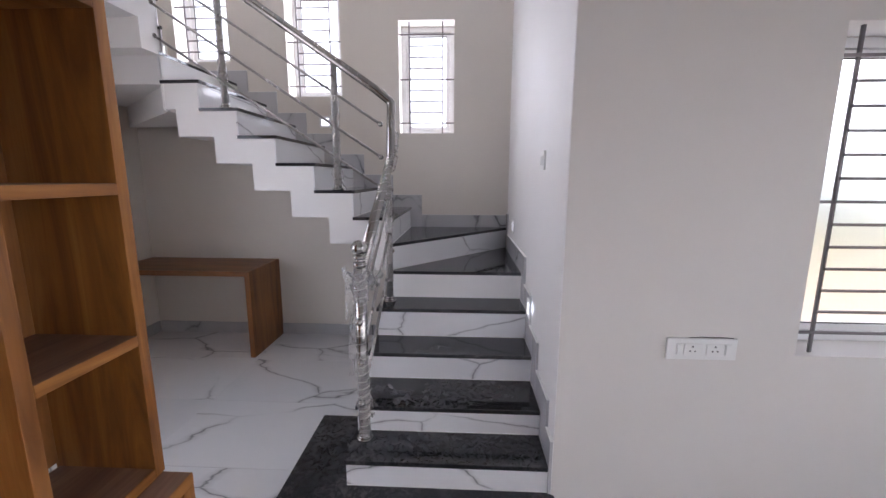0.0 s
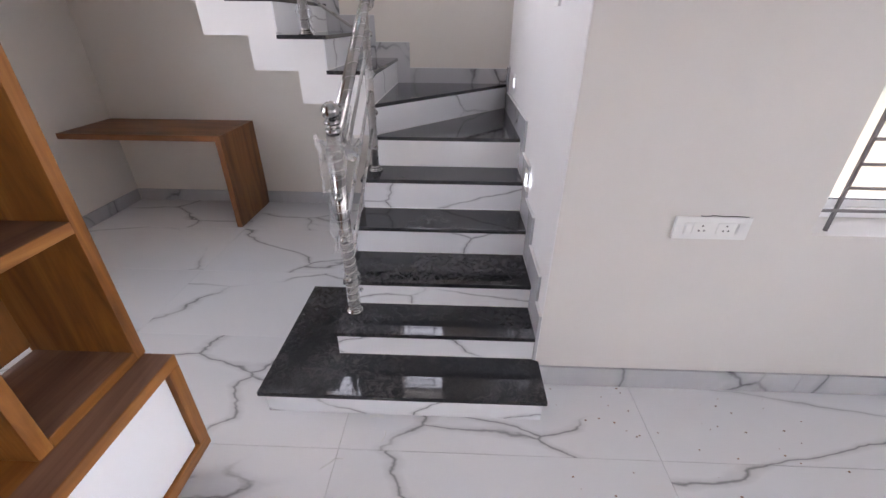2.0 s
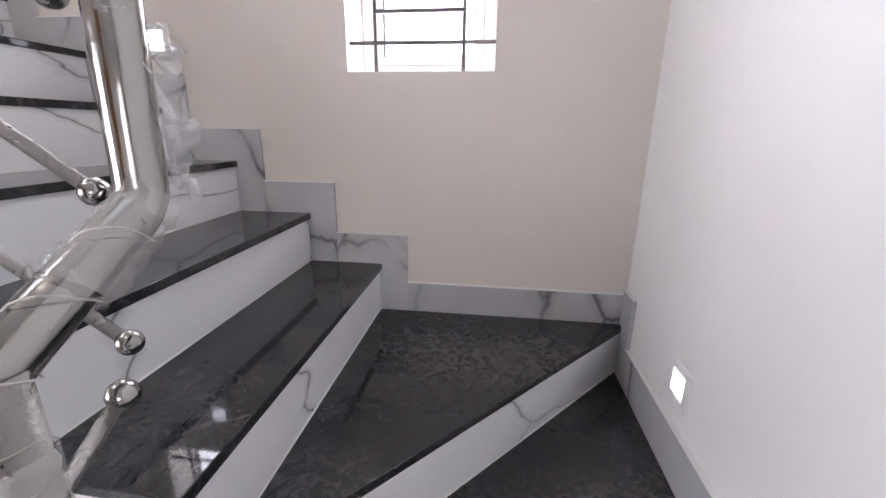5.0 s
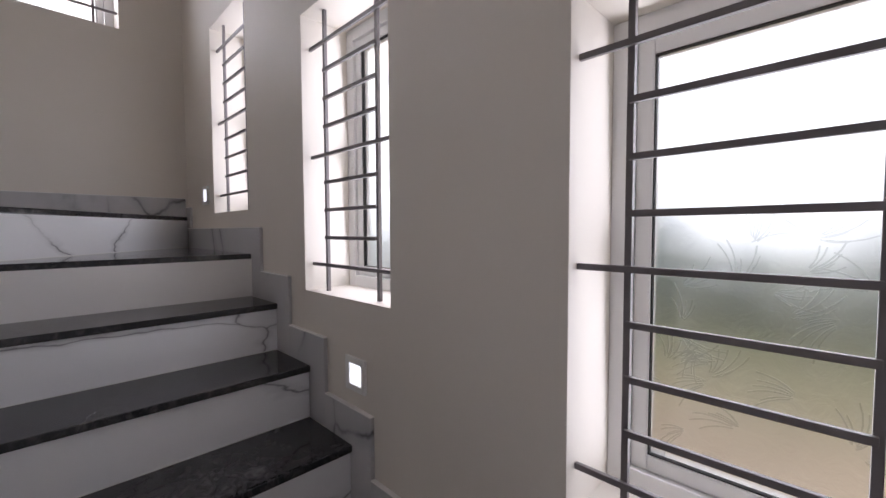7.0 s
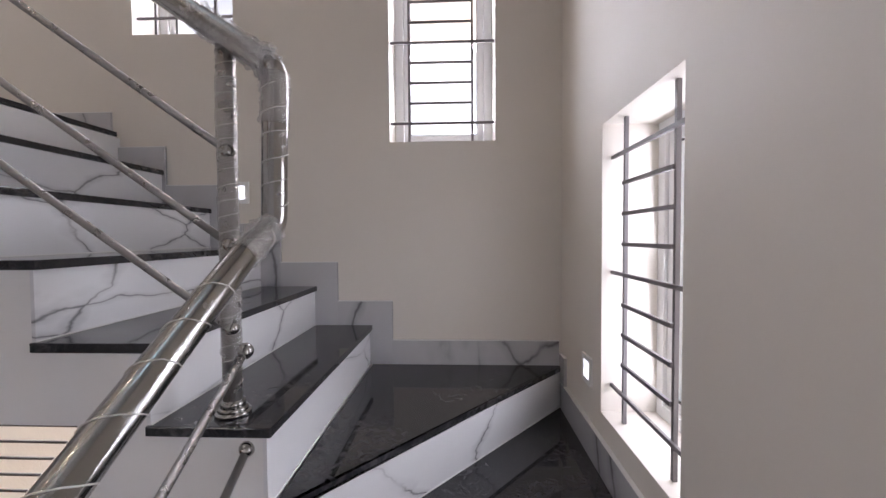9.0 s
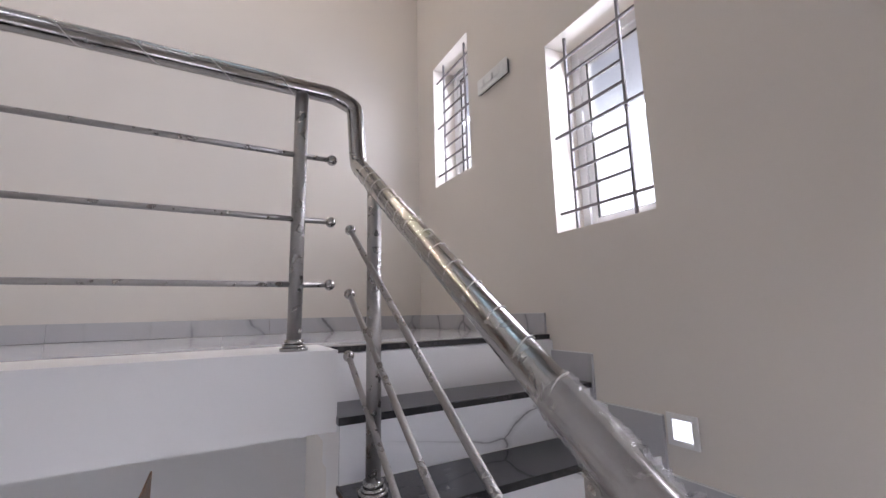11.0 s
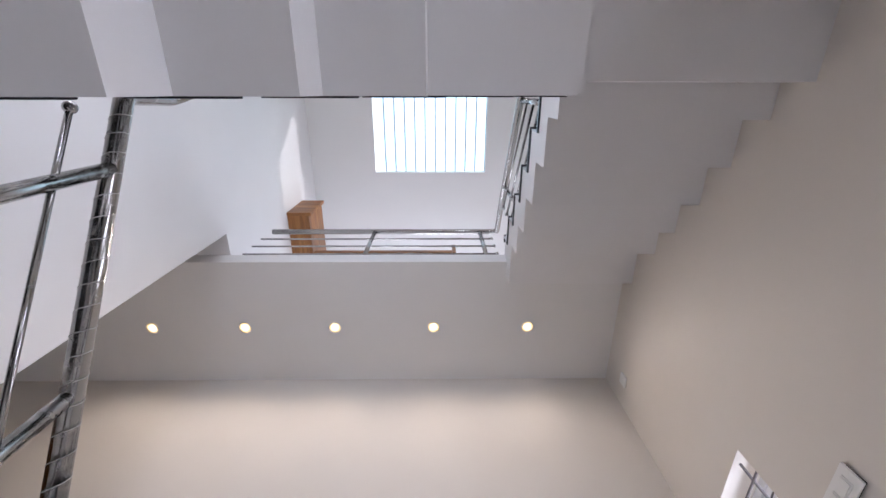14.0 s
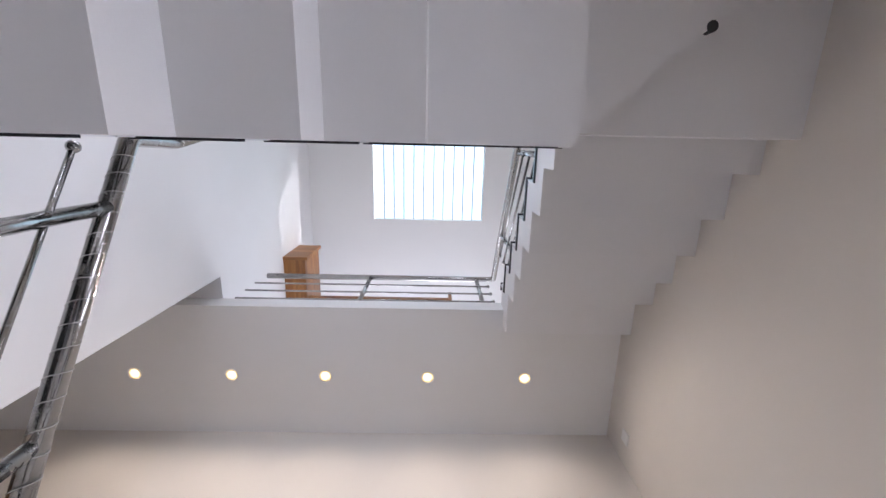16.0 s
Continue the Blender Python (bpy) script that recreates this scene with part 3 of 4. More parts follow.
rail_high = railing(STOREY, False)

# ---- windows ----


def stair_window(name, m, w, h, label, bars_between=3, clear=False):
    """A small window in its opening; local x along the wall, y outwards, origin at the sill's low corner on the room face."""
    win = tagged(new(name), label, "window", "stepped stair windows", "structure")
    win.matrix_world = m

    def add(n, bm, mt, lab="", parent=win):
        ob = part(n, bm, mt, None, lab)
        ob.parent = parent
        return ob

    d, a, b = 0.162, 0.038, 0.068

    def ring(x0, x1, y0, y1, bevel):
        """A rectangular frame from x0 to x1 off the opening's edge."""
        f = bmesh.new()
        for lo, hi in (((x0, y0, x0), (x1, y1, h - x0)), ((w - x1, y0, x0), (w - x0, y1, h - x0)),
                       ((x1, y0, x0), (w - x1, y1, x1)), ((x1, y0, h - x1), (w - x1, y1, h - x0))):
            box(lo, hi, bevel, f)
        return f

    fr = add("window_frame", ring(0, a, d, d + 0.055, 0.003), UPVC, "white moulded window frame")
    add("sash", ring(a + 0.0015, b, d + 0.010, d + 0.045, 0.004), UPVC, "white moulded sash", fr)
    pane = add("pane", box((b, d + 0.024, b), (w - b, d + 0.030, h - b)), GLASS, "etched glass with leaf patterns", fr)
    pane.visible_shadow = not clear
    add("glazing_bead", ring(b, b + 0.0024, d + 0.014, d + 0.023, 0), SLOT, "dark rubber glazing bead", fr)
    gy, inset, right = 0.037, 0.080, 0.094
    t = 0.0052
    g = add("grille", box((inset - t, gy - t, 0.001), (inset + t, gy + t, h - 0.001), 0.001), GRILLE, "dark grey iron window grille")
    add("grille_bar", box((w - right - t, gy - t, 0.001), (w - right + t, gy + t, h - 0.001), 0.001), GRILLE, "", g)
    z_lo, z_hi, n = 0.083, h - 0.098, 2 * (bars_between + 1)
    for i in range(n + 1):
        z = z_lo + (z_hi - z_lo) * i / n
        long = i % (bars_between + 1) == 0
        a, b = (0.001, w - 0.001) if long else (inset, w - right)
        add("grille_bar", box((a, gy - 2 * t - 0.001, z - t), (b, gy - t + 0.0015, z + t), 0.001), GRILLE, "", g)
    return win


n = 1
for x, z in WIN_BACK:
    stair_window("window_%d" % n, pose(x, Y_BACK, z), WIN_W, WIN_H, "narrow etched glass window with iron grille", 3)
    n += 1
for y, z in WIN_LEFT:
    stair_window("window_%d" % n, pose(X_LEFT, y, z, 0, 0, 90), WIN_W, WIN_H, "narrow etched glass window with iron grille")
    n += 1
# next storey's windows, out of view and added as a light source
for x, z in WIN_ADDED:
    stair_window("window_%d" % n, pose(x, Y_BACK, z), WIN_W, WIN_H, "narrow etched glass window with iron grille", 3)
    n += 1
stair_window("window_%d" % n, pose(0.88, 0, 0.762), 1.30, 1.168, "wide living room window with iron grille", 5)
n += 1
# unseen window that goes with the added side light
stair_window("window_%d" % n, pose(3.4, -1.0, 0.55, 0, 0, -90), 2.6, 1.9, "wide unseen side window with iron grille, added for light", 7)
n += 1
# never in view; built to carry the added front fill
stair_window("window_%d" % n, pose(2.25, -5.2, 0.55, 0, 0, 180), 1.9, 1.9, "wide unseen front window with iron grille, added for light", 7)
n += 1
# left window out of view, made for the added light on the stair wall
stair_window("window_%d" % n, pose(X_LEFT, -1.40, 0.8, 0, 0, 90), 1.6, 1.4, "wide unseen left window with iron grille, added for light", 7)


# ---- outside ----
gm = mat("dry_ground", (0.30, 0.24, 0.16), 0.9)
gn = Nodes(gm)
gv = gn.coords()
pos = gn.t.nodes.new("ShaderNodeNewGeometry")
sep = gn.t.nodes.new("ShaderNodeSeparateXYZ")
gn.link(pos.outputs["Position"], sep.inputs[0])
grass = gn.ramp(gn.math("ADD", gn.math("MULTIPLY", sep.outputs["Y"], 0.06), gn.math("MULTIPLY", gn.noise(gv, 0.5, 4), 0.2)),
                [(0.56, (0.66, 0.54, 0.40)), (0.70, (0.42, 0.44, 0.22)), (0.95, (0.24, 0.30, 0.14))])
gn.base(gn.mix(gn.math("MULTIPLY", gn.noise(gv, 6, 5), 0.4), grass, (0.58, 0.47, 0.34)))
bmg = bmesh.new()
bmesh.ops.create_grid(bmg, x_segments=2, y_segments=2, size=2500, matrix=Matrix.Translation((0, 0, -0.5)))
tagged(part("ground", bmg, gm), "dry earth and grass round the house", "ground", kind="structure")

LEAF = mat("far_foliage", (0.12, 0.16, 0.125), 0.7)
rnd = random.Random(5)
verts, faces = [], []
for i in range(7000):
    x = rnd.uniform(-26, 20)
    crown = 2.0 + 1.1 * math.sin(x * 0.9) + 0.8 * math.sin(x * 2.3 + 1) + rnd.random() * 0.6
    y, z = 15 + rnd.random() * 3.0, -0.5 + rnd.random() * max(0.8, crown)
    a, b = rnd.uniform(0, 6.28), rnd.uniform(0.12, 0.3)
    u = Vector((math.cos(a), rnd.uniform(-0.4, 0.4), math.sin(a))) * b
    w = Vector((-math.sin(a), rnd.uniform(-0.4, 0.4), math.cos(a))) * b * 0.5
    c = Vector((x, y, z))
    k = len(verts)
    verts += [tuple(c - u), tuple(c + w), tuple(c + u), tuple(c - w)]
    faces.append((k, k + 1, k + 2, k + 3))
fm = bpy.data.meshes.new("bushes")
fm.from_pydata(verts, [], faces)
fm.materials.append(LEAF)
tagged(new("far_bushes", fm), "green bushes and low trees beyond the yard", "bushes", kind="stuff")
HAZE = glowing("bright_overcast_sky", (0.94, 0.97, 1.0), 3.0)
bmb = bmesh.new()
bmesh.ops.create_cone(bmb, cap_ends=False, segments=64, radius1=75, radius2=75, depth=37, matrix=Matrix.Translation((0, 0, 17.5)))
tagged(part("backdrop", bmb, HAZE), "bright hazy white sky", "sky", kind="structure")

# ---- skylight ----
sk = tagged(new("skylight"), "ribbed translucent skylight sheet in the roof", "skylight", kind="structure")
SHEET = mat("translucent_sheet", (0.80, 0.95, 0.98), 0.35)
SHEET.node_tree.nodes["Principled BSDF"].inputs["Transmission Weight"].default_value = 0.9
SHEET.node_tree.nodes["Principled BSDF"].inputs["IOR"].default_value = 1.05
for i in range(11):
    x0 = -2.36 + i * 0.13
    p_ = part("sheet_panel", box((x0 + 0.004, 0.08, CEIL2 + 0.09), (x0 + 0.126, 1.2, CEIL2 + 0.096)), SHEET, sk)
    p_.visible_shadow = False
    part("sheet_rib", box((x0 - 0.006, 0.08, CEIL2 + 0.07), (x0 + 0.006, 1.2, CEIL2 + 0.10)), GRILLE, sk)

# ---- etched leaves on the clear window ----
ETCH = mat("etched_white", (0.85, 0.88, 0.88), 0.6)
ETCH.node_tree.nodes["Principled BSDF"].inputs["Alpha"].default_value = 0.85
ETCH.node_tree.nodes["Principled BSDF"].inputs["Transmission Weight"].default_value = 0.9
ETCH.node_tree.nodes["Principled BSDF"].inputs["Roughness"].default_value = 0.95
ETCH.node_tree.nodes["Principled BSDF"].inputs["IOR"].default_value = 1.05
eg = random.Random(11)
for i in range(34):
    cx, cz, turn = eg.uniform(0.09, 0.35), eg.uniform(0.12, 0.72), eg.uniform(-60, 60) + (180 if eg.random() < 0.4 else 0)
    bm = bmesh.new()
    for j in range(6):
        a = radians(turn + (j - 2.5) * 11)
        ln = eg.uniform(0.035, 0.075)
        pts = [(cx + math.cos(a + q * 0.09) * ln * q / 5, 0.1845, cz + math.sin(a + q * 0.09) * ln * q / 5) for q in range(1, 6)]
        tube(pts, 0.0013, 4, bm)
    part("etched_leaf", bm, ETCH, bpy.data.objects["window_1"])

# ---- television unit beside the stair ----


def media_unit():
    u = thing("media_unit", "golden teak open bookcase on a low cabinet with white door panels", "cabinet", (-1.45, -1.4, 0))

    def add(n, lo, hi, m, lab="", bev=0.003, parent=u):
        return under(part(n, box(lo, hi, bev), m, None, lab), parent)

    xf, xb, y0, y1 = -1.278, -1.585, -0.468, -0.432
    add("side_panel", (xb, y0, 0.537), (xf, y1, 2.30), TEAK[2])
    add("side_panel", (xb, -0.782, 0.537), (xf, -0.746, 2.30), TEAK[2])
    for z in (0.537, 0.953, 1.372, 1.822, 2.26):
        add("shelf", (xb + 0.012, -0.745, z), (xf + 0.001, -0.469, z + 0.030), TEAK[1])
        add("shelf_dust", (xb + 0.013, -0.744, z + 0.030), (xf - 0.003, -0.470, z + 0.0306), DUSTY, "brown dusty shelf surface", 0.0)
    add("back_panel", (xb - 0.002, -0.745, 0.58), (xb + 0.011, -0.469, 2.26), TEAK_SHADED, "teak back panel coloured darker for the shade in the shelves")
    add("back_panel", (xb - 0.002, -2.6, 0.537), (xb + 0.011, -0.783, 2.30), TEAK[2], "teak back panel for a screen")
    bx, by = -1.188, -0.437
    add("cabinet_top", (-1.62, -2.6, 0.497), (bx, by, 0.535), TEAK[1])
    add("top_dust", (xf + 0.002, -2.58, 0.535), (bx - 0.004, by - 0.004, 0.5358), DUSTY, "brown dusty cabinet top", 0.0)
    add("cabinet_bottom", (-1.62, -2.6, 0.131), (bx, by, 0.175), TEAK[1])
    add("cabinet_end", (-1.62, by - 0.045, 0.176), (bx, by, 0.496), TEAK[2])
    add("cabinet_body", (-1.618, -2.59, 0.176), (bx - 0.03, by - 0.046, 0.496), LAMINATE, "white laminate carcass")
    for i in range(3):
        ya = by - 0.05 - i * 0.70
        add("door_panel", (bx - 0.028, ya - 0.66, 0.180), (bx - 0.010, ya - 0.003, 0.493), LAMINATE, "glossy white door panel")
        add("door_stile", (bx - 0.03, ya - 0.698, 0.176), (bx, ya - 0.662, 0.496), TEAK[2])
    add("plinth", (-1.58, -2.5, 0.0), (-1.40, -0.62, 0.131), BROWN[1])
    return u


media_unit()

# ---- desk under the stair ----
desk = thing("desk", "brown wooden desk with one slab leg under the stair", "desk", (-2.5, 1.7, 0))
under(part("desktop", box((X_LEFT + 0.002, 1.463, 0.662), (-2.052, 1.983, 0.702), 0.002), BROWN[0]), desk)
under(part("slab_leg", box((-2.0515, 1.463, 0.0), (-2.011, 1.983, 0.702), 0.002), BROWN[2]), desk)

# ---- lamps, switches and sockets ----


def step_light(m):
    ob = tagged(new("step_light"), "small square lit step light with white rim", "step light", "step lights along the stair")
    ob.matrix_world = m
    rim = bmesh.new()
    s, i = 0.046, 0.029
    for lo, hi in (((-s, 0.001, -s), (-i, 0.009, s)), ((i, 0.001, -s), (s, 0.009, s)), ((-i, 0.001, -s), (i, 0.009, -i)), ((-i, 0.001, i), (i, 0.009, s))):
        box(lo, hi, 0.001, rim)
    part("rim", rim, PLASTIC, ob)
    part("lit_panel", box((-i, 0.001, -i), (i, 0.005, i)), STEP_GLOW, ob, "glowing white panel")
    return ob


# the local y axis points into the room
for m in (pose(-0.0125, 0.600, 0.733, 0, 0, 90), pose(0, 1.485, 1.068, 0, 0, 90), pose(-1.507, Y_BACK, 1.867, 0, 0, 180), pose(-2.826, Y_BACK, 2.430, 0, 0, 180),
          pose(X_LEFT, 0.545, 3.060, 0, 0, -90), pose(X_LEFT, -0.70, 3.56, 0, 0, -90)):
    step_light(m)


def plate(name, m, w, h, modules, label, category, proud=0.0):
    ob = tagged(new(name), label, category)
    ob.matrix_world = m @ Matrix.Translation((0, proud, 0))
    # the near-black box paints in the shadow behind a raised plate
    if proud:
        part("back_box", box((-w / 2 + 0.006, -proud, -h / 2 + 0.006), (w / 2 - 0.006, -0.0005, h / 2 - 0.006)), SLOT, ob, "box behind the plate, coloured dark for its shadow gap")
    part("cover_plate", box((-w / 2, 0.0, -h / 2), (w / 2, 0.010, h / 2), 0.003), PLASTIC, ob)
    for x, mw, kind in modules:
        mo = part("module", box((x - mw / 2, 0.010, -h * 0.26), (x + mw / 2, 0.0135, h * 0.26), 0.001), PLASTIC, ob)
        if kind == "socket":
            for hx, hz in ((0, 0.011), (-0.009, -0.007), (0.009, -0.007)):
                part("pin_hole", tube([(x + hx, 0.0135, hz), (x + hx, 0.0142, hz)], 0.0034, 8), SLOT, mo)
        else:
            part("rocker", box((x - mw * 0.42, 0.0135, -h * 0.22), (x + mw * 0.42, 0.017, h * 0.22), 0.0015), PLASTIC, mo)
    return ob


# on the living wall the plate faces the room
socket = plate("wall_socket", pose(0.531, 0, 0.784, 0, 0, 180), 0.258, 0.084,
      [(-0.048, 0.062, "socket"), (0.035, 0.062, "socket"), (0.083, 0.024, "switch"), (-0.096, 0.024, "switch")],
      "white double socket plate with two switches", "socket")
part("gap", tube([(0.045, 0.002, 0.043), (0.02, 0.002, 0.0425), (0.0, 0.002, 0.046), (-0.03, 0.002, 0.043), (-0.075, 0.002, 0.044), (-0.118, 0.002, 0.042)], 0.0018, 6),
     SLOT, socket, "dark uneven gap along the top edge")
plate("light_switch", pose(0, 0.455, 1.50, 0, 0, 90), 0.09, 0.086, [(-0.016, 0.026, "switch"), (0.016, 0.026, "switch")], "white light switch plate", "switch")
plate("light_switch", pose(X_LEFT, -0.285, 4.647, 0, 0, -90), 0.26, 0.085,
      [(-0.06, 0.07, "switch"), (0.02, 0.07, "switch"), (0.08, 0.03, "switch")], "long white switch plate between the windows", "switch", 0.012)
plate("light_switch", pose(0.22, Y_FAR, 4.645, 0, 0, 0), 0.15, 0.086, [(-0.03, 0.05, "switch"), (0.03, 0.05, "switch")], "white switch plate by the door", "switch")
plate("blank_plate", pose(X_LEFT, -1.02, 6.19, 0, 0, -90), 0.09, 0.09, [], "small blank white cover plate", "cover plate")

for x, y in DOWNLIGHTS:
    d = tagged(new("downlight"), "round recessed warm ceiling downlight", "ceiling light", "row of downlights")
    d.location = (x, y, CEIL1)
    ringm = bmesh.new()
    bmesh.ops.create_cone(ringm, cap_ends=False, segments=28, radius1=0.054, radius2=0.047, depth=0.008, matrix=Matrix.Translation((0, 0, -0.005)))
    bmesh.ops.create_cone(ringm, cap_ends=False, segments=28, radius1=0.042, radius2=0.047, depth=0.004, matrix=Matrix.Translation((0, 0, -0.006)))
    part("rim", ringm, PLASTIC, d, "", True)
    part("lamp", tube([(0, 0, -0.001), (0, 0, -0.005)], 0.029, 28), LAMP_GLOW, d, "glowing warm white lens")
    part("lens_edge", tube([(0, 0, 0.002), (0, 0, -0.003)], 0.044, 28), LAMP_EDGE, d, "warm lit edge of the lens")

hole = bmesh.new()
tube([(-2.65, 1.446, 5.16), (-2.65, 1.446, 5.124)], 0.019, 20, hole)
cable = tagged(part("pipe_end", hole, SLOT), "black conduit end in the stair underside", "pipe")

# ---- skirting on the flat floors ----
def skirting(lo, hi):
    ob = part("baseboard", box(lo, hi, 0.0015), MARBLE_SKIRT)
    return tagged(ob, "grey veined marble skirting", "skirting", kind="structure")


for i in range(3):
    skirting((0.014 + i * 1.12, -0.013, 0.0), (0.014 + (i + 1) * 1.12 - 0.002, -0.001, 0.103))
for i in range(3):
    skirting((X_LEFT + 0.014 + i * 1.05, 1.972, 0.0), (X_LEFT + 0.014 + (i + 1) * 1.05 - 0.002, 1.984, 0.10))
for i in range(4):
    skirting((X_LEFT + 0.001, 1.97 - (i + 1) * 1.1 + 0.002, 0.0), (X_LEFT + 0.013, 1.97 - i * 1.1, 0.10))
for i in range(4):
    x0 = X_LEFT + 0.014 + i * 0.95
    skirting((x0, Y_FAR + 0.001, F1), (x0 + 0.948 if i < 3 else 0.60, Y_FAR + 0.013, F1 + 0.086))

# ---- door on the first floor ----
door = tagged(new("door_1"), "brown wooden door standing open in its frame", "door", kind="structure")
door.location = (0.66, Y_FAR, F1)
fr = bmesh.new()
for lo, hi in (((-0.07, -0.12, 0), (0.0, 0.02, 1.94)), ((0.86, -0.12, 0), (0.93, 0.02, 1.94)), ((-0.07, -0.12, 1.87), (0.93, 0.02, 1.94))):
    box(lo, hi, 0.004, fr)
part("door_frame", fr, BROWN[2], door, "dark brown door frame")
leaf = part("door_leaf", box((-0.85, -0.036, 0.01), (0.0, 0.0, 1.86), 0.003), TEAK[2], door, "teak door leaf")
leaf.matrix_local = pose(0.855, -0.10, 0, 0, 0, 33)
for x0, z0, z1 in ((-0.73, 0.15, 0.85), (-0.38, 0.15, 0.85), (-0.73, 1.0, 1.72), (-0.38, 1.0, 1.72)):
    part("door_panel", box((x0, 0.0, z0), (x0 + 0.26, 0.010, z1), 0.006), TEAK[2], leaf)

# ---- wooden shelf box on the second floor ----
lb = thing("wall_cabinet", "brown wooden corner shelf box fixed high on the white wall", "shelf", (-0.2, -0.6, 7.87))
for lo, hi, m in (((-0.300, -1.20, 7.870), (-0.112, -0.190, 7.900), TEAK[1]), ((-0.372, -0.189, 7.862), (-0.112, -0.155, 8.40), TEAK[0]),
                  ((-0.345, -1.20, 7.868), (-0.301, -0.190, 8.38), TEAK[1]), ((-1.905, -0.70, 7.885), (-0.346, -0.62, 7.94), TEAK[0]),
                  ((-1.945, -0.70, 7.880), (-1.906, -0.62, 8.12), TEAK[2])):
    under(part("board", box(lo, hi, 0.003), m), lb)

# ---- wrapping film and tape left on the steel ----
def film(name, center, size, seed, label):
    """A crumpled rag of clear film."""
    bm = bmesh.new()
    bmesh.ops.create_grid(bm, x_segments=14, y_segments=18, size=0.5)
    for v in bm.verts:
        p = Vector((v.co.x * size[0], v.co.y * size[1], 0))
        o = noise.noise_vector(Vector((v.co.x * 2.2 + seed, v.co.y * 3.1, seed * 1.7)))
        f = noise.noise_vector(Vector((v.co.x * 11 + seed, v.co.y * 16, 3.1)))
        ang = v.co.x * 3.4
        rad = size[0] * 0.28
        v.co = Vector((math.sin(ang) * rad, math.cos(ang) * rad, p.y)) + o * size[0] * 0.55 + f * size[0] * 0.22
        v.co += Vector(center)
    ob = part(name, bm, FILM, None, "", True)
    return tagged(ob, label, "plastic film")


NX, NY = -0.808, 0.155
film("wrapping_film", (NX - 0.03, NY - 0.015, 0.93), (0.07, 0.22), 1.0, "torn clear plastic film hanging on the newel post")
film("wrapping_film", (NX - 0.035, NY - 0.01, 0.70), (0.05, 0.26), 2.0, "torn clear plastic film hanging on the newel post")
film("wrapping_film", (NX + 0.035, NY + 0.03, 0.985), (0.10, 0.07), 3.0, "torn clear plastic film hanging on the newel post")
film("wrapping_film", (NX, NY, 0.42), (0.07, 0.14), 4.0, "torn clear plastic film hanging on the newel post")
film("wrapping_film", (-1.145, 1.025, 1.45), (0.07, 0.16), 5.0, "clear plastic film round a railing post")
film("wrapping_film", (-2.30, 1.09, 3.215), (0.06, 0.09), 6.0, "clear plastic film tied round the railing corner")
film("wrapping_film", (-0.81, 1.05, 1.62), (0.075, 0.16), 8.0, "clear plastic film tied round the railing corner")

TAPE = mat("clear_tape_edge", (0.52, 0.50, 0.47), 0.3)


def tape(a, b, r, pitch, seed, parent, jitter=0.35, thick=0.0011, material=TAPE):
    """A spiral of tape edges round a pipe from a to b."""
    a, b = Vector(a), Vector(b)
    d = (b - a)
    t = d.normalized()
    u = t.orthogonal().normalized()
    w = t.cross(u)
    g = random.Random(seed)
    n, pts, s, ang = 0, [], 0.0, 0.0
    while s < d.length:
        pts.append(a + t * s + (u * math.cos(ang) + w * math.sin(ang)) * (r + 0.0006))
        ang += 0.42
        s += pitch * 0.42 / 6.283 * (1 + jitter * g.uniform(-1, 1))
    bm = tube(pts, thick, 5)
    return under(part("tape_wrap", bm, material, None, "spiral of clear tape", True), parent)


bpy.context.view_layer.update()
tape((-0.808, 0.26, 1.064), (-0.808, 1.015, 1.531), 0.0255, 0.085, 1, rail_low)
tape((-0.93, 1.031, 1.956), (-2.18, 1.086, 2.811), 0.0255, 0.075, 2, rail_low)
tape((-2.311, 0.98, 3.303), (-2.315, 0.19, 3.844), 0.0255, 0.066, 3, rail_low)
tape((-2.22, 0.14, 4.088), (-0.97, 0.14, 4.088), 0.0255, 0.16, 4, rail_low)
tape((-2.308, 1.106, 2.93), (-2.308, 1.111, 3.18), 0.0255, 0.05, 5, rail_low)
tape((NX, NY, 0.30), (NX, NY, 1.0), 0.0245, 0.035, 6, rail_low)
tape((-0.808, 0.855, 0.75), (-0.808, 0.855, 1.38), 0.019, 0.04, 7, rail_low)
tape((-2.315, 1.005, 2.56), (-2.315, 1.005, 3.27), 0.019, 0.03, 8, rail_low)
tape((-0.8547, 0.18, 4.323), (-0.8484, 1.0, 4.865), 0.0255, 0.06, 9, rail_high)

BUNCH = mat("bunched_clear_film", (0.70, 0.68, 0.66), 0.15)
BUNCH.node_tree.nodes["Principled BSDF"].inputs["Alpha"].default_value = 0.30


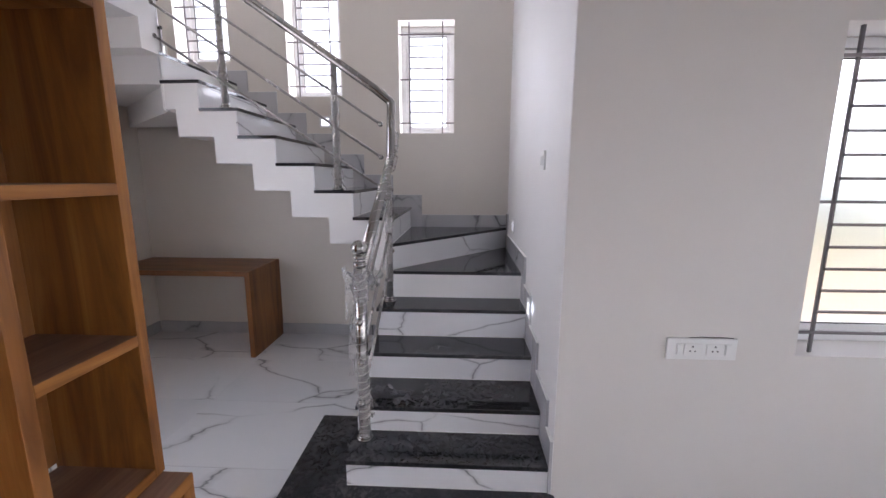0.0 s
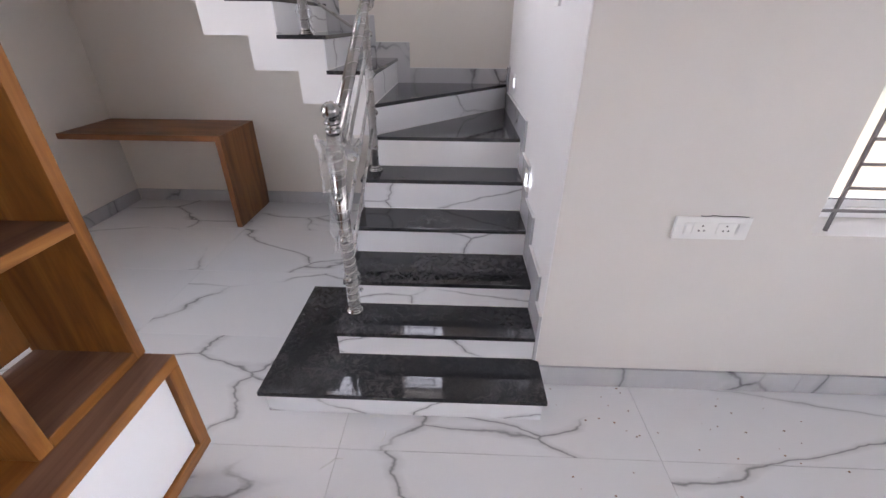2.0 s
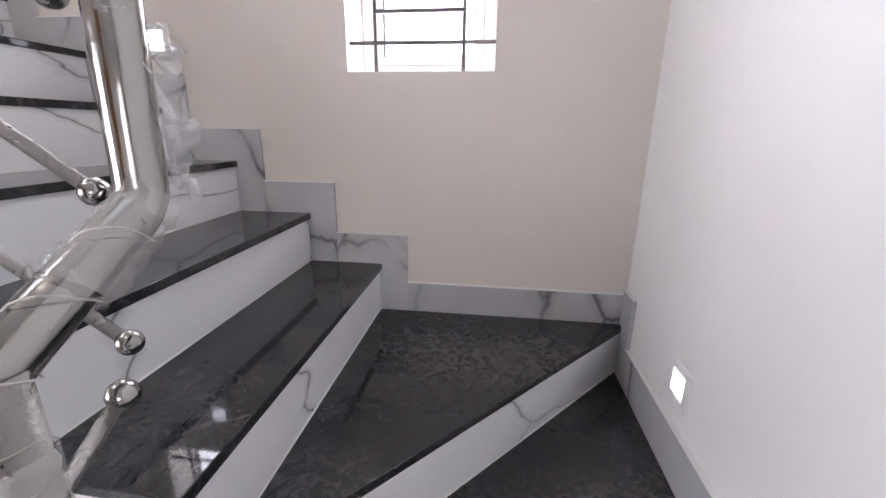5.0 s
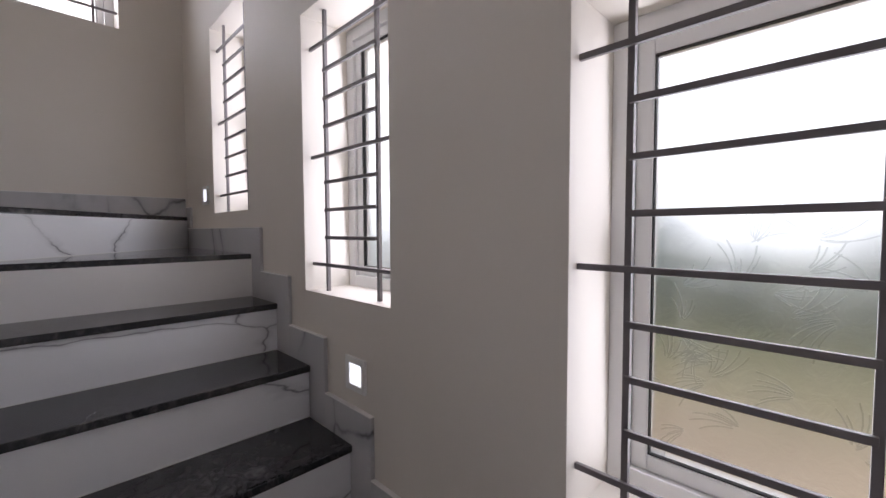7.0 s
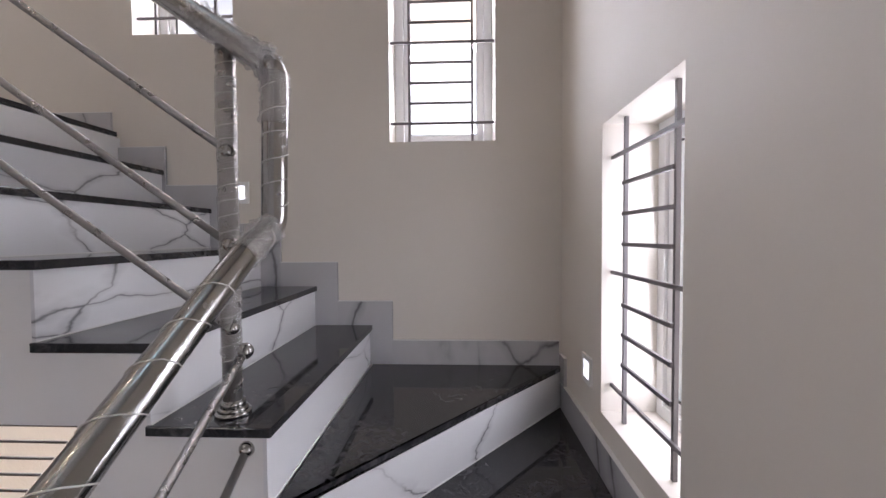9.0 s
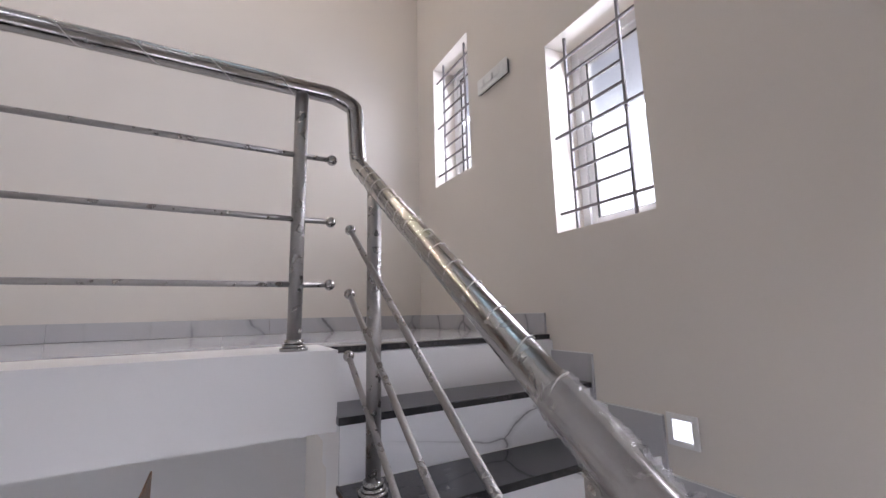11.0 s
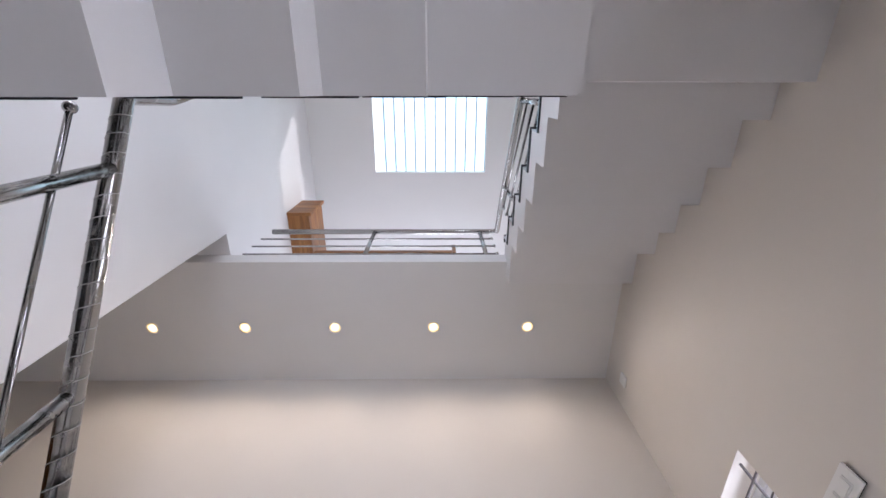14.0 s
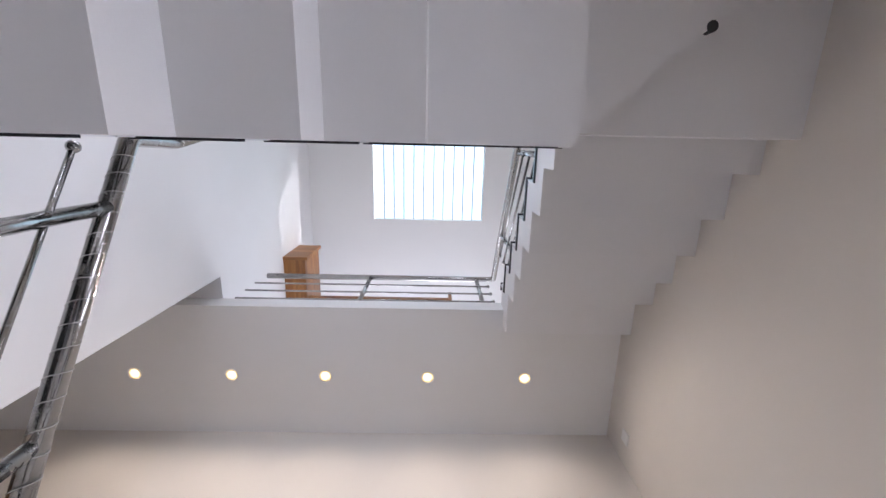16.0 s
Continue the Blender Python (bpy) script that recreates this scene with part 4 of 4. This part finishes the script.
def sleeve(a, b, r, seed, parent, amount=0.35):
    """A crumpled sleeve of film wrapped round a pipe from a to b."""
    a, b = Vector(a), Vector(b)
    t = (b - a).normalized()
    u = t.orthogonal().normalized()
    w = t.cross(u)
    rows, cols = max(8, int((b - a).length / 0.004)), 22
    bm = bmesh.new()
    grid = []
    for i in range(rows + 1):
        ring = []
        for j in range(cols):
            ang = j * math.tau / cols
            s = (b - a).length * i / rows
            fold = abs(noise.noise(Vector((math.cos(ang) * 1.5 + seed, math.sin(ang) * 1.5 + s * 18, s * 85 + ang * 0.8))))
            low = noise.noise(Vector((math.cos(ang) * 0.8 + seed * 3, math.sin(ang) * 0.8, s * 14)))
            rr = r * (1.02 + amount * fold + amount * 0.6 * max(low, 0))
            ring.append(bm.verts.new(a + t * s + (u * math.cos(ang) + w * math.sin(ang)) * rr))
        grid.append(ring)
    for p, q in zip(grid, grid[1:]):
        for j in range(cols):
            bm.faces.new((p[j], p[(j + 1) % cols], q[(j + 1) % cols], q[j]))
    return under(part("film_sleeve", bm, BUNCH, None, "crumpled clear film wrapped round the pipe", True), parent)


for k_, (pa, pb, pr, am) in enumerate((((-2.308, 1.109, 3.10), (-2.308, 1.112, 3.205), 0.0258, 0.3), ((-2.308, 1.105, 3.217), (-2.311, 0.95, 3.324), 0.0258, 0.5),
                                       ((NX, NY, 0.90), (NX, NY, 1.04), 0.025, 0.6), ((NX, NY, 0.27), (NX, NY, 0.66), 0.0247, 0.3),
                                       ((-0.808, 0.20, 1.027), (-0.808, 0.33, 1.108), 0.0258, 0.6), ((-0.808, 0.92, 1.472), (-0.808, 1.02, 1.534), 0.0258, 0.5),
                                       ((-2.300, 1.100, 2.890), (-2.215, 1.086, 2.836), 0.0258, 0.5), ((-1.158, 1.041, 1.37), (-1.158, 1.041, 2.05), 0.0195, 0.5), ((-1.856, 1.072, 1.88), (-1.856, 1.072, 2.54), 0.0195, 0.6),
                                       ((-2.315, 1.005, 2.62), (-2.315, 1.005, 3.20), 0.0192, 0.2), ((-0.808, 0.855, 0.80), (-0.808, 0.855, 1.36), 0.0193, 0.25))):
    sleeve(pa, pb, pr, 3.7 * k_ + 1, rail_low, am)

# ---- floor tiles ----
def tiles(name, x0, x1, y0, y1, w, h, z, label):
    floor = tagged(new(name), label, "floor", kind="structure")
    me = mesh_of(box((0.0008, 0.0008, -0.010), (w - 0.0008, h - 0.0008, 0.0), 0.0006), "tile", MARBLE_FLOOR)
    y = y0
    while y < y1 - 0.01:
        x = x0
        while x < x1 - 0.01:
            t = new("tile", me)
            t.parent = floor
            t.location = (x, y, z)
            t.scale = (min(1, (x1 - x) / w), min(1, (y1 - y) / h), 1)
            x += w
        y += h
    return floor


tiles("floor", X_LEFT + 0.002, 3.4, -5.16, 1.984, 1.2, 0.6, 0.0, "glossy white floor tiles with grey marble veins")
tiles("floor_first", X_LEFT + 0.002, 3.4, -3.15, -0.057, 1.2, 0.6, F1 - 0.001, "glossy white floor tiles with grey marble veins")

twig = bmesh.new()
for a, b in (((0, 0), (0.05, 0.045)), ((0.012, 0.035), (0.055, 0.0)), ((0.02, 0.01), (0.03, 0.055)), ((0.0, 0.02), (0.03, 0.03))):
    tube([(0.42 + a[0], -0.62 + a[1], 0.002), (0.42 + (a[0] + b[0]) / 2 + 0.004, -0.62 + (a[1] + b[1]) / 2, 0.006), (0.42 + b[0], -0.62 + b[1], 0.002)], 0.0012, 5, twig)
tagged(part("dry_twig", twig, BROWN[0]), "small dry twig lying on the white floor", "twig")
crumbs = bmesh.new()
cr = random.Random(3)
for i in range(60):
    x, y, r = cr.uniform(0.05, 1.1), -cr.uniform(0.03, 0.9) ** 1.3, cr.uniform(0.001, 0.0035)
    bmesh.ops.create_icosphere(crumbs, subdivisions=1, radius=r, matrix=Matrix.LocRotScale((x, y, r * 0.5), None, (1.6, 1, 0.6)))
tagged(part("crumbs", crumbs, BROWN[1]), "specks of dirt on the white floor", "dirt", kind="stuff")


def film_scrap(points, width, label):
    """A curled strip of clear white film lying on the floor."""
    bm = bmesh.new()
    rows = []
    for i, (x, y, z) in enumerate(points):
        a = Vector((x, y, 0)) - Vector((*points[max(i - 1, 0)][:2], 0)) + Vector((*points[min(i + 1, len(points) - 1)][:2], 0)) - Vector((x, y, 0))
        side = Vector((-a.y, a.x, 0)).normalized() * width / 2
        rows.append([bm.verts.new(Vector((x, y, z)) + side * k + Vector((0, 0, 0.0006 + 0.003 * abs(k) * (i % 2)))) for k in (-1, 0, 1)])
    for p, q in zip(rows, rows[1:]):
        for j in (0, 1):
            bm.faces.new((p[j], p[j + 1], q[j + 1], q[j]))
    bmesh.ops.solidify(bm, geom=list(bm.faces), thickness=0.0004)
    tagged(part("film_scrap", bm, CAULK), label, "litter", "scraps of film on the floor")


film_scrap([(-0.617, -0.275, 0.001), (-0.612, -0.300, 0.004), (-0.622, -0.325, 0.001)], 0.005, "thin white strip of film on the floor")
film_scrap([(-0.745, -0.400, 0.001), (-0.780, -0.405, 0.004), (-0.800, -0.425, 0.002), (-0.825, -0.445, 0.001)], 0.004, "thin white strip of film on the floor")
film_scrap([(-0.690, -0.216, 0.001), (-0.660, -0.212, 0.004), (-0.630, -0.216, 0.002)], 0.016, "torn white scrap of film by the platform")
